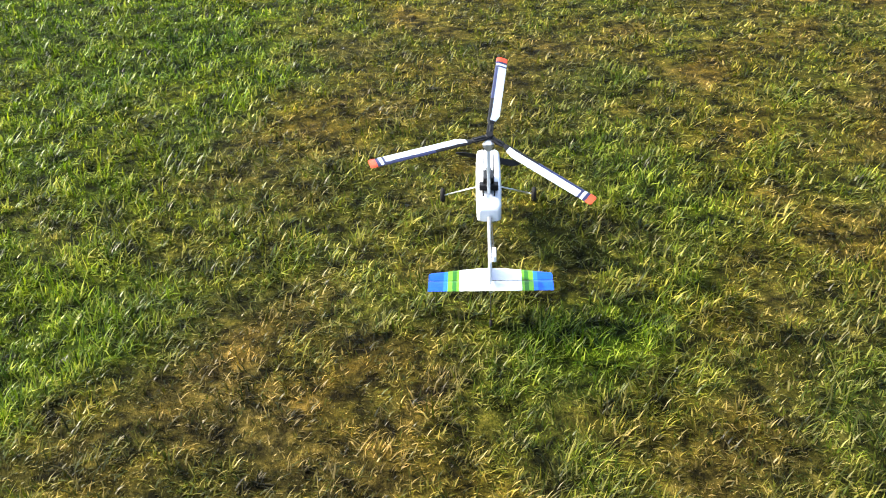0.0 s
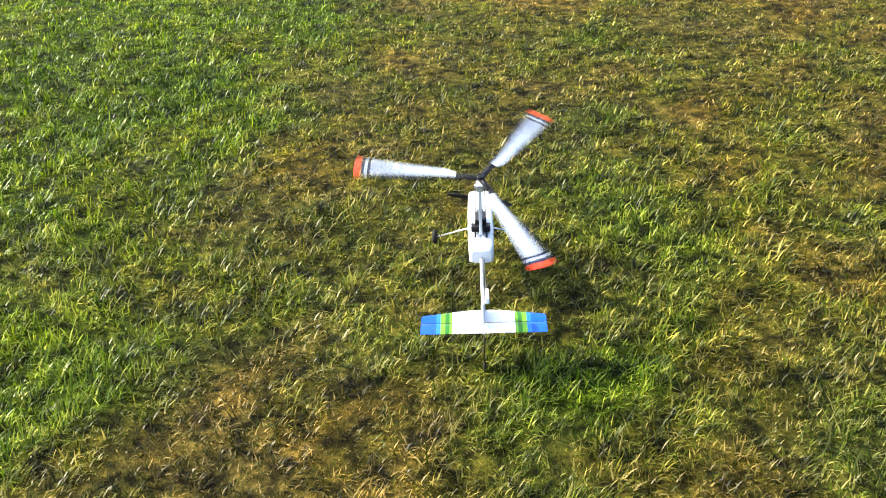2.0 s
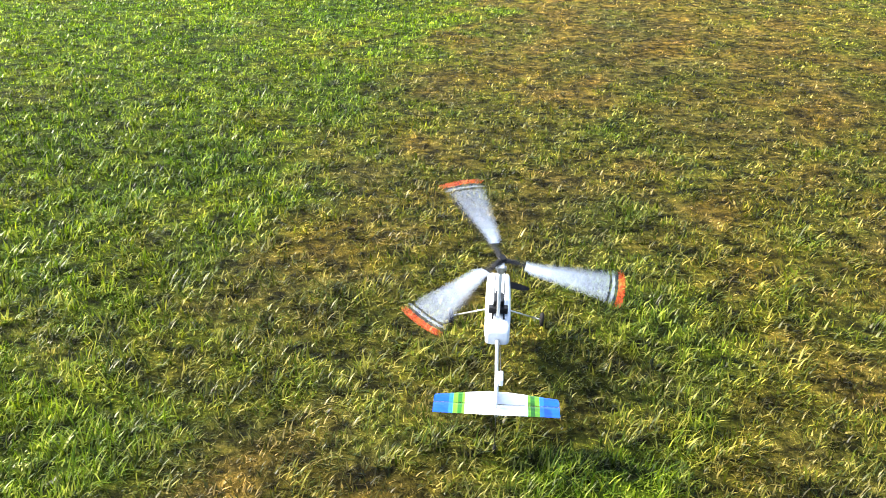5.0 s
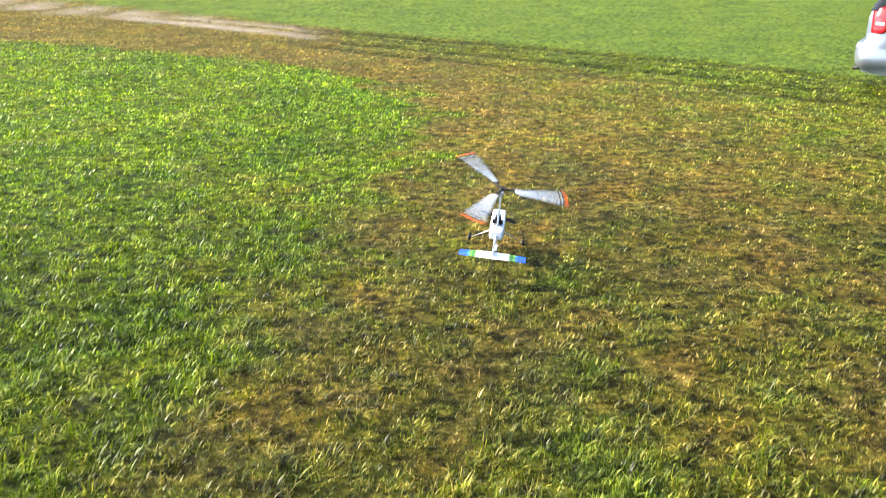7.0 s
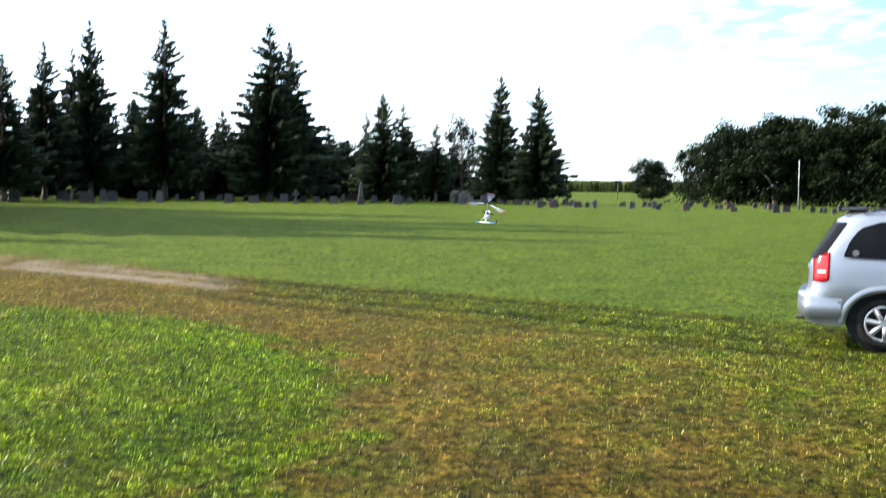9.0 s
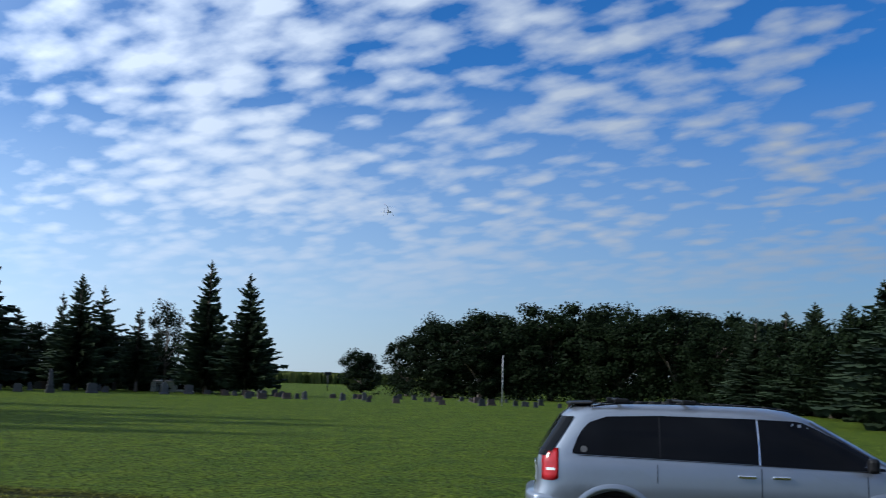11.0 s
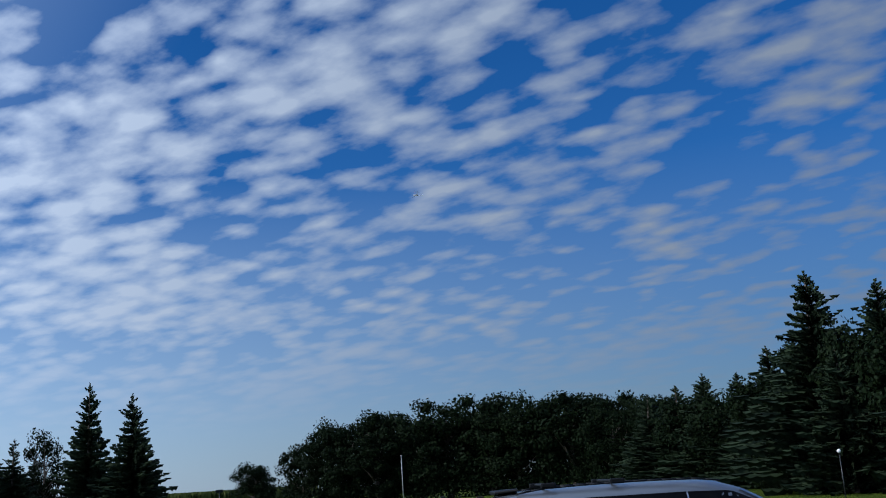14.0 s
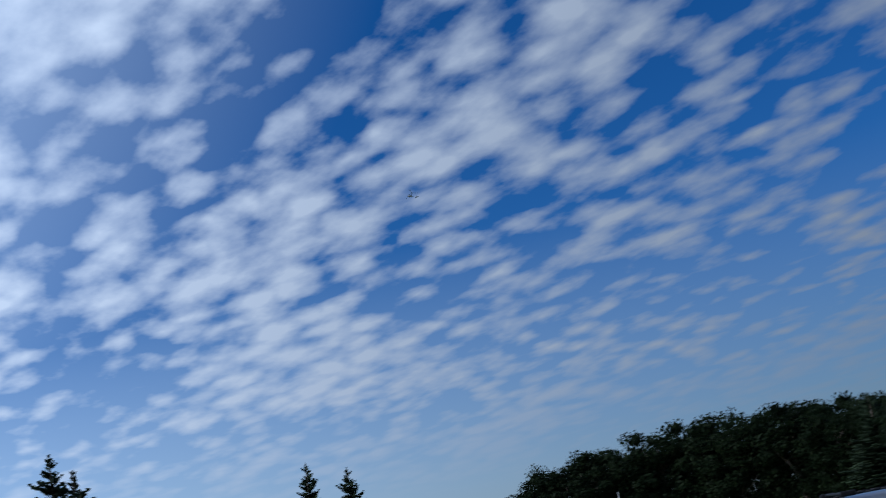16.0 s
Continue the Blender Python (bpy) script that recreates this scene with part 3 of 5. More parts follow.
def van():
    root = new("minivan")
    tagged(root, "silver minivan with dark windows parked on the grass", "minivan")
    # body
    bm = bmesh.new()
    us = sorted(set([round(v, 4) for v in np.linspace(0, 1, 61)] + [round((a + d) / 5.0, 4) for a in (VAN_REAR, VAN_FRONT) for d in np.linspace(-0.44, 0.44, 23)]))
    levels = 17
    sides = {}
    for s in (-1, 1):
        cols = []
        for u in us:
            col = []
            xm = 0.05 + u * 5.0
            zb = van_bottom(xm)
            for k in range(levels):
                z = zb + (1.70 - zb) * (k / (levels - 1))
                r, f = van_ends(z)
                x = r + (f - r) * u
                col.append(bm.verts.new((x, s * van_half(x, z), z)))
            cols.append(col)
        sides[s] = cols
        for i in range(len(us) - 1):
            for k in range(levels - 1):
                q = (cols[i][k], cols[i + 1][k], cols[i + 1][k + 1], cols[i][k + 1])
                bm.faces.new(q if s < 0 else q[::-1])
    # roof, ends
    mids = []
    for i, u in enumerate(us):
        a, b = sides[-1][i][-1], sides[1][i][-1]
        row = [a]
        for t in (0.15, 0.5, 0.85):
            x = a.co.x
            row.append(bm.verts.new((x, a.co.y + (b.co.y - a.co.y) * t, van_roof(x) + (0.03 if t == 0.5 else 0.015))))
        mids.append(row + [b])
    for i in range(len(us) - 1):
        for j in range(4):
            bm.faces.new((mids[i][j], mids[i + 1][j], mids[i + 1][j + 1], mids[i][j + 1]))
    for i in (0, -1):
        for k in range(levels - 1):
            q = (sides[-1][i][k], sides[-1][i][k + 1], sides[1][i][k + 1], sides[1][i][k])
            bm.faces.new(q if i == 0 else q[::-1])
        bm.faces.new(mids[i] if i == 0 else mids[i][::-1])
    body = smooth(part("body", bm, "silver", root))
    # dark underbody and wheel housings
    bm = bmesh.new()
    box(bm, (4.6, 1.5, 0.30), pose(2.55, 0, 0.44), 0.05)
    for a in (VAN_REAR, VAN_FRONT):
        rod(bm, (a, -0.86, 0.42), (a, 0.86, 0.42), 0.45, 0.45, 24)
    part("underbody", bm, "black", root)
    for s in (-1, 1):
        bm = van_patch(bmesh.new(), [(0.50, 1.155, 1.19), (0.57, 1.15, 1.38), (0.68, 1.145, 1.52), (0.90, 1.14, 1.60), (1.498, 1.122, 1.625)], s, 0.006, cols=20)
        part("quarter_window", bm, "glass", root, "dark tinted window")
        bm = van_patch(bmesh.new(), [(1.50, 1.122, 1.625), (2.60, 1.09, 1.618)], s, 0.006)
        part("sliding_door_window", bm, "glass", root, "dark tinted window")
        bm = van_patch(bmesh.new(), [(2.622, 1.085, 1.617), (3.12, 1.07, 1.60), (3.26, 1.065, 1.54), (3.6, 1.06, 1.365), (4.02, 1.055, 1.115)], s, 0.006, cols=16)
        part("front_door_window", bm, "glass", root, "dark window")
        bm = van_patch(bmesh.new(), [(2.603, 1.088, 1.60), (2.619, 1.088, 1.60)], s, 0.010, cols=2)
        part("window_pillar", bm, "chrome", root, "bright pillar strip")
        bm = van_patch(bmesh.new(), [(1.490, 1.125, 1.622), (1.508, 1.125, 1.622)], s, 0.009, cols=2)
        part("window_gasket", bm, "black", root)
        # lamps
        bm = thicken(van_patch(bmesh.new(), [(0.150, 0.84, 1.12), (0.19, 0.83, 1.20), (0.29, 0.83, 1.21), (0.34, 0.86, 1.21)], s, 0.012, cols=6), 0.01)
        lamp = part("tail_lamp", bm, "lamp_red", root, "red tail lamp")
        bm = van_patch(bmesh.new(), [(0.20, 0.95, 0.98), (0.30, 0.95, 0.98)], s, 0.017, cols=3, rows=2)
        part("reversing_lens", bm, "lamp_clear", lamp)
        bm = van_patch(bmesh.new(), [(4.45, 0.74, 0.90), (4.75, 0.72, 0.88), (4.98, 0.70, 0.80)], s, 0.008, cols=6)
        part("headlamp", bm, "lamp_clear", root)
        # mouldings, seams, handles
        bm = thicken(van_patch(bmesh.new(), [(1.32, 0.615, 0.645), (2.66, 0.615, 0.645)], s, 0.012, rows=2), 0.01)
        part("rub_strip", bm, "black", root)
        bm = thicken(van_patch(bmesh.new(), [(2.72, 0.615, 0.645), (3.45, 0.615, 0.645)], s, 0.012, rows=2), 0.01)
        part("rub_strip", bm, "black", root)
        bm = thicken(van_patch(bmesh.new(), [(1.30, 0.40, 0.435), (3.48, 0.40, 0.435)], s, 0.014, rows=2), 0.012)
        part("sill_moulding", bm, "silver", root)
        for x in (1.46, 2.62, 3.78):
            bm = van_patch(bmesh.new(), [(x, 0.42 if x > 1.7 else 0.84, 1.05), (x + 0.010, 0.42 if x > 1.7 else 0.84, 1.05)], s, 0.002, cols=1, rows=10)
            part("door_seam", bm, "black", root)
        bm = van_patch(bmesh.new(), [(0.55, 1.135, 1.142), (3.95, 1.04, 1.047)], s, 0.008, rows=1, cols=24)
        part("belt_trim", bm, "black", root)
        for x in (2.46, 2.84):
            bm = box(bmesh.new(), (0.20, 0.03, 0.035), pose(x, s * (van_half(x, 0.95) + 0.018), 0.95), 0.01)
            part("door_handle", bm, "chrome", root, "chrome door handle")
        # arch lips
        for a in (VAN_REAR, VAN_FRONT):
            bm = bmesh.new()
            strip = []
            for i in range(29):
                t = math.pi * (i / 28)
                row = []
                for rr, off in ((0.425, -0.03), (0.43, 0.018), (0.47, 0.020), (0.515, 0.002)):
                    x, z = a + rr * math.cos(t), 0.325 + rr * 0.955 * math.sin(t)
                    row.append(bm.verts.new((x, s * (van_half(x, max(z, 0.30)) + off), z)))
                strip.append(row)
            for i in range(28):
                for j in range(3):
                    bm.faces.new((strip[i][j], strip[i + 1][j], strip[i + 1][j + 1], strip[i][j + 1])).smooth = True
            part("wheel_arch", bm, "silver", root)
        # mirror
        bm = box(bmesh.new(), (0.12, 0.22, 0.17), pose(3.82, s * 1.06, 1.13, 0, 0, s * 12), 0.04)
        rod(bm, (3.86, s * 0.90, 1.06), (3.83, s * 1.0, 1.10), 0.03)
        part("mirror", bm, "black", root, "black door mirror")
        # roof rail with two clamp feet
        bm = bmesh.new()
        pts = [(0.72 + 2.3 * t, s * (0.70 - 0.02 * t), van_roof(0.72 + 2.3 * t) + 0.03 * min(1, 8 * t, 8 * (1 - t)) + 0.008) for t in np.linspace(0, 1, 15)]
        tube(bm, pts, 0.011, 8)
        part("roof_rail", bm, "black", root, "black roof rail")
    for x in (1.08, 1.86):
        bm = box(bmesh.new(), (0.05, 1.34, 0.03), pose(x, 0, 1.80), 0.012)
        for s in (-1, 1):
            box(bm, (0.17, 0.07, 0.06), pose(x, s * 0.685, 1.79), 0.015)
        part("cross_bar", bm, "black", root, "black roof cross bar")
    # tail: glass, spoiler, wiper, bumper, plate, handle
    bm = bmesh.new()
    rows = []
    for k in range(7):
        z = 1.12 + 0.47 * k / 6
        r, _ = van_ends(z)
        row = []
        for t in np.linspace(-1, 1, 15):
            if abs(t) <= 0.715:
                x, y = r - 0.012, t / 0.715 * (van_half(r, z) + 0.006)
            else:
                d = 0.13 * (abs(t) - 0.715) / 0.285
                x, y = r + d - 0.008, math.copysign(van_half(r + d, z) + 0.011, t)
            row.append(bm.verts.new((x, y, z)))
        rows.append(row)
    for k in range(6):
        for j in range(14):
            bm.faces.new((rows[k][j], rows[k + 1][j], rows[k + 1][j + 1], rows[k][j + 1])).smooth = True
    part("rear_window", bm, "glass", root, "dark rear window")
    bm = extrude_outline(bmesh.new(), [(0.48, -0.58), (0.74, -0.66), (0.78, 0), (0.74, 0.66), (0.48, 0.58), (0.45, 0)], 0.03, pose(0.0, 0, 1.72, 0, -3), bevel=0.015)
    # black all over: the shade on the spoiler is put into its colour
    part("spoiler", bm, "black", root, "roof spoiler, blackened for its shade")
    bm = tube(bmesh.new(), [(0.14, 0.05, 1.14), (0.13, -0.25, 1.17), (0.15, -0.62, 1.19)], 0.012)
    part("rear_wiper", bm, "black", root)
    bm = bmesh.new()
    rows = []
    for z, out in ((0.36, -0.02), (0.40, 0.012), (0.47, 0.022), (0.555, 0.024), (0.57, 0.016), (0.63, 0.020), (0.665, 0.004), (0.678, -0.03), (0.682, -0.11)):
        row = []
        for k in range(41):
            t = -1 + 2 * k / 40
            w = 0.955 + out
            if abs(t) > 0.62:
                q = (abs(t) - 0.62) / 0.38
                row.append(bm.verts.new((0.09 + 0.42 * q ** 1.2 - out, math.copysign(w - 0.045 * (1 - q) ** 2, t), z)))
            else:
                q = abs(t) / 0.62
                row.append(bm.verts.new((-0.02 + 0.11 * q ** 5 - out, t / 0.62 * (w - 0.045), z)))
        rows.append(row)
    for a_, b_ in zip(rows, rows[1:]):
        for k in range(40):
            bm.faces.new((a_[k], a_[k + 1], b_[k + 1], b_[k])).smooth = True
    bmesh.ops.recalc_face_normals(bm, faces=bm.faces[:])
    part("rear_bumper", bm, "silver", root)
    bm = box(bmesh.new(), (0.03, 1.5, 0.10), pose(0.05, 0, 0.40), 0.012)
    part("bumper_valance", bm, "black", root)
    bm = box(bmesh.new(), (0.02, 0.50, 0.06), pose(0.08, 0, 0.98), 0.008)
    part("tailgate_trim", bm, "chrome", root)
    bm = box(bmesh.new(), (0.012, 0.31, 0.16), pose(0.09, 0, 0.84), 0.004)
    part("plate_panel", bm, "pole", root, "plain pale plate")
    bm = bmesh.new()
    rod(bm, (-0.04, -0.55, 0.33), (0.25, -0.55, 0.33), 0.028)
    part("exhaust", bm, "black", root)
    # windscreen
    bm = bmesh.new()
    rows = []
    for k in range(7):
        z = 1.10 + 0.50 * k / 6
        _, f = van_ends(z)
        w = van_half(f - 0.10, z) + 0.02
        rows.append([bm.verts.new((f + 0.012 - 0.10 * abs(t) ** 3, w * t, z)) for t in np.linspace(-1, 1, 11)])
    for k in range(6):
        for j in range(10):
            bm.faces.new((rows[k][j], rows[k][j + 1], rows[k + 1][j + 1], rows[k + 1][j])).smooth = True
    part("windscreen", bm, "glass", root, "dark windscreen")
    # pale round sticker in the corner of the quarter window
    for s in (-1,):
        bm = bmesh.new()
        bmesh.ops.create_circle(bm, cap_ends=True, segments=20, radius=0.04, matrix=pose(0.63, s * (van_half(0.63, 1.21) + 0.012), 1.21, 90 - 13))
        part("sticker", bm, "marble", root, "pale round sticker")
    # wheels
    for a in (VAN_REAR, VAN_FRONT):
        for s in (-1, 1):
            w = bmesh.new()
            m = pose(a, s * 0.845, 0.335, 90)
            torus(w, 0.262, 0.077, m, 36, 12, flat=1.35)
            tyre = part("wheel", w, "rubber", root, "black tyre on a silver alloy rim")
            bm = bmesh.new()
            f = pose(a, s * 0.93, 0.335, 90)
            torus(bm, 0.212, 0.016, f, 36, 8)
            for k in range(7):
                t = 2 * math.pi * k / 7 + 0.3
                c, sn = math.cos(t), math.sin(t)
                rod(bm, (a + 0.04 * c, s * 0.94, 0.335 + 0.04 * sn), (a + 0.20 * c, s * 0.925, 0.335 + 0.20 * sn), 0.026, 0.036, 8)
            rod(bm, (a, s * 0.86, 0.335), (a, s * 0.952, 0.335), 0.06, 0.045, 16)
            part("rim", bm, "alloy", tyre, "silver seven-spoke alloy rim")
            bm = bmesh.new()
            rod(bm, (a, s * 0.80, 0.335), (a, s * 0.885, 0.335), 0.20, 0.20, 24)
            part("brake_drum", bm, "black", tyre)
    return root


van().matrix_world = pose(7.12, 13.92, -0.045, 0, 0, -31) @ Matrix.Diagonal((1, 1, 0.96, 1))

# ---- trees ----


def mesh_of(name, verts, faces, material):
    me = bpy.data.meshes.new(name)
    me.from_pydata([tuple(v) for v in verts], [], faces)
    me.materials.append(M[material])
    return me


def spruce_crown(seed, gaps, width, spire=1.0):
    """Whorls of boughs with hanging sprays and upturned tips; sparse above, dense below; one metre tall, to be scaled."""
    g = np.random.default_rng(seed)
    V, F = [], []
    levels = 62
    base = 0.06 + 0.35 * gaps
    for i in range(levels):
        t = i / (levels - 1)
        z = base + (0.98 - base) * t ** 0.95
        reach = width * float(np.interp(t, [0, 0.06, 0.18, 0.36, 0.52, 0.68, 0.82, 0.93, 1.0], [0.70, 0.95, 1.0, 0.80, 0.54, 0.37, 0.24, 0.13, 0.04]))
        reach *= 0.80 + 0.32 * (i % 3 == 0) + g.uniform(-0.08, 0.12)
        boughs = int(round(6 + 7 * (1 - t)))
        turn = g.uniform(0, 6.3)
        for b in range(boughs):
            if g.random() < 0.05 + gaps * (0.4 + 1.8 * t):
                continue
            a = turn + 2 * math.pi * (b + g.uniform(-0.3, 0.3)) / boughs
            ln = reach * g.uniform(0.60, 1.22) * (1.0 if g.random() > 0.08 else 1.3)
            lift = g.uniform(0.15, 0.45) if t > 0.72 else g.uniform(-0.30, 0.12)
            ca, sa = math.cos(a), math.sin(a)
            pieces = 8 if t < 0.8 else 5
            z0 = z + g.uniform(-0.017, 0.017)
            for k in range(pieces):
                q = (k + 0.8) / pieces
                r = ln * q
                dz = lift * r - 0.34 * ln * q * q * (1 - t) + 0.30 * ln * q ** 4
                w = ln * g.uniform(0.08, 0.20) * (1.2 - 0.85 * q) + 0.002
                hang = (0.007 + 0.012 * (1 - t)) * g.uniform(0.4, 1.6)
                rr = ln / pieces * 1.2
                n = len(V)
                for rx, side, zz in ((r - rr, 0, 0.003), (r + 0.15 * rr, w, -0.5 * hang), (r + 0.55 * rr, 0.25 * w, 0.002), (r + 0.15 * rr, -w, -0.5 * hang),
                                     (r - 0.5 * rr, 0.1 * w, -hang * 1.7), (r + 0.1 * rr, -0.2 * w, -hang * 1.5)):
                    V.append((ca * rx - sa * side, sa * rx + ca * side, z0 + dz + zz))
                F += [(n, n + 1, n + 2), (n, n + 2, n + 3), (n, n + 4, n + 2), (n, n + 5, n + 2)]
    # the leader
    for k in range(14):
        a = g.uniform(0, 6.3)
        n = len(V)
        z = 0.92 + 0.078 * k / 14
        w = 0.016 * (1.1 - k / 14) * spire
        V += [(0, 0, z - 0.006), (w * math.cos(a), w * math.sin(a), z + 0.006), (0.5 * w * math.cos(a + 0.9), 0.5 * w * math.sin(a + 0.9), z - 0.004)]
        F.append((n, n + 1, n + 2))
    return mesh_of("crown", V, F, "spruce")


def trunk_mesh(h, r, material="bark", limbs=0, seed=0, reach=0.3):
    bm = bmesh.new()
    g = random.Random(seed)
    rod(bm, (0, 0, -0.03), (0, 0, h * 0.12), r * 1.5, r, 9)
    rod(bm, (0, 0, h * 0.12), (0.01, 0.005, h * 0.6), r, r * 0.6, 9)
    rod(bm, (0.01, 0.005, h * 0.6), (0, 0, h), r * 0.6, r * 0.12, 9)
    for k in range(limbs):
        a, z = g.uniform(0, 6.3), h * g.uniform(0.25, 0.75)
        e = reach * g.uniform(0.6, 1.0)
        rod(bm, (0, 0, z), (e * math.cos(a), e * math.sin(a), z + e * g.uniform(0.5, 1.1)), r * 0.4, r * 0.1, 6)
    me = bpy.data.meshes.new("trunk")
    bm.to_mesh(me)
    bm.free()
    me.materials.append(M[material])
    return me


def broad_crown(seed, count, lobes, wide, low, size):
    """A crown of leaf sprays on many lobes, with gaps between them; one metre tall."""
    g = np.random.default_rng(seed)
    V, F = [], []
    cs = []
    for k in range(lobes):
        z = g.uniform(low + 0.06, 0.90)
        env = wide * math.sqrt(max(0.05, 1 - ((z - 0.52) / 0.52) ** 2))
        a, r = g.uniform(0, 6.3), env * math.sqrt(g.random()) * 0.85
        cs.append((r * math.cos(a), r * math.sin(a), z, g.uniform(0.06, 0.14)))
    for _ in range(count):
        cx, cy, cz, cr = cs[g.integers(len(cs))]
        d = g.normal(0, 1, 3)
        d /= np.linalg.norm(d)
        rr = cr * 1.10 * g.random() ** 0.42
        p = np.array([cx, cy, cz]) + d * rr * np.array([1.15, 1.15, 0.85])
        u = np.cross(d + g.normal(0, 0.5, 3), g.normal(0, 1, 3))
        u /= np.linalg.norm(u) + 1e-6
        v = np.cross(u, d + g.normal(0, 0.6, 3))
        v /= np.linalg.norm(v) + 1e-6
        s = size * g.uniform(0.5, 1.4)
        n = len(V)
        V += [p - u * s, p - v * s * 0.7 + u * s * 0.1, p + u * s * g.uniform(0.7, 1.2), p + v * s * 0.75]
        F.append((n, n + 1, n + 2, n + 3))
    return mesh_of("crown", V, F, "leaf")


SPRUCE = [(spruce_crown(11, 0.10, 0.19), trunk_mesh(0.97, 0.013)), (spruce_crown(12, 0.22, 0.17, 1.5), trunk_mesh(0.97, 0.012)),
          (spruce_crown(13, 0.06, 0.21), trunk_mesh(0.97, 0.014)), (spruce_crown(14, 0.34, 0.16, 1.6), trunk_mesh(0.97, 0.012))]
BROAD = [(broad_crown(21, 16000, 75, 0.42, 0.03, 0.015), trunk_mesh(0.8, 0.03, limbs=9, seed=1)), (broad_crown(22, 16000, 75, 0.46, 0.03, 0.015), trunk_mesh(0.8, 0.03, limbs=9, seed=2)),
         (broad_crown(23, 12000, 50, 0.36, 0.06, 0.015), trunk_mesh(0.8, 0.03, limbs=9, seed=3)), (broad_crown(24, 4200, 24, 0.30, 0.18, 0.013), trunk_mesh(0.9, 0.022, limbs=12, seed=4))]


def tree(kind, variant, x, y, h, r, label, category, group, turn, sink=0.0):
    crown, trunk = (SPRUCE if kind == "spruce_tree" else BROAD)[variant]
    root = new(kind)
    wide = {"spruce_tree": (0.19, 0.17, 0.21, 0.16), "broadleaf_tree": (0.42, 0.46, 0.36, 0.30)}[kind][variant]
    for name, me in (("trunk", trunk), ("crown", crown)):
        o = new(name, me)
        o.parent = root
    k = r / (wide * h)
    root.matrix_world = Matrix.Translation((x, y, float(height(np.float64(x), np.float64(y))) - 0.05)) @ pose(0, 0, 0, 0, 0, turn) @ Matrix.Diagonal((h * k, h * k, h, 1))
    return tagged(root, label, category, group)


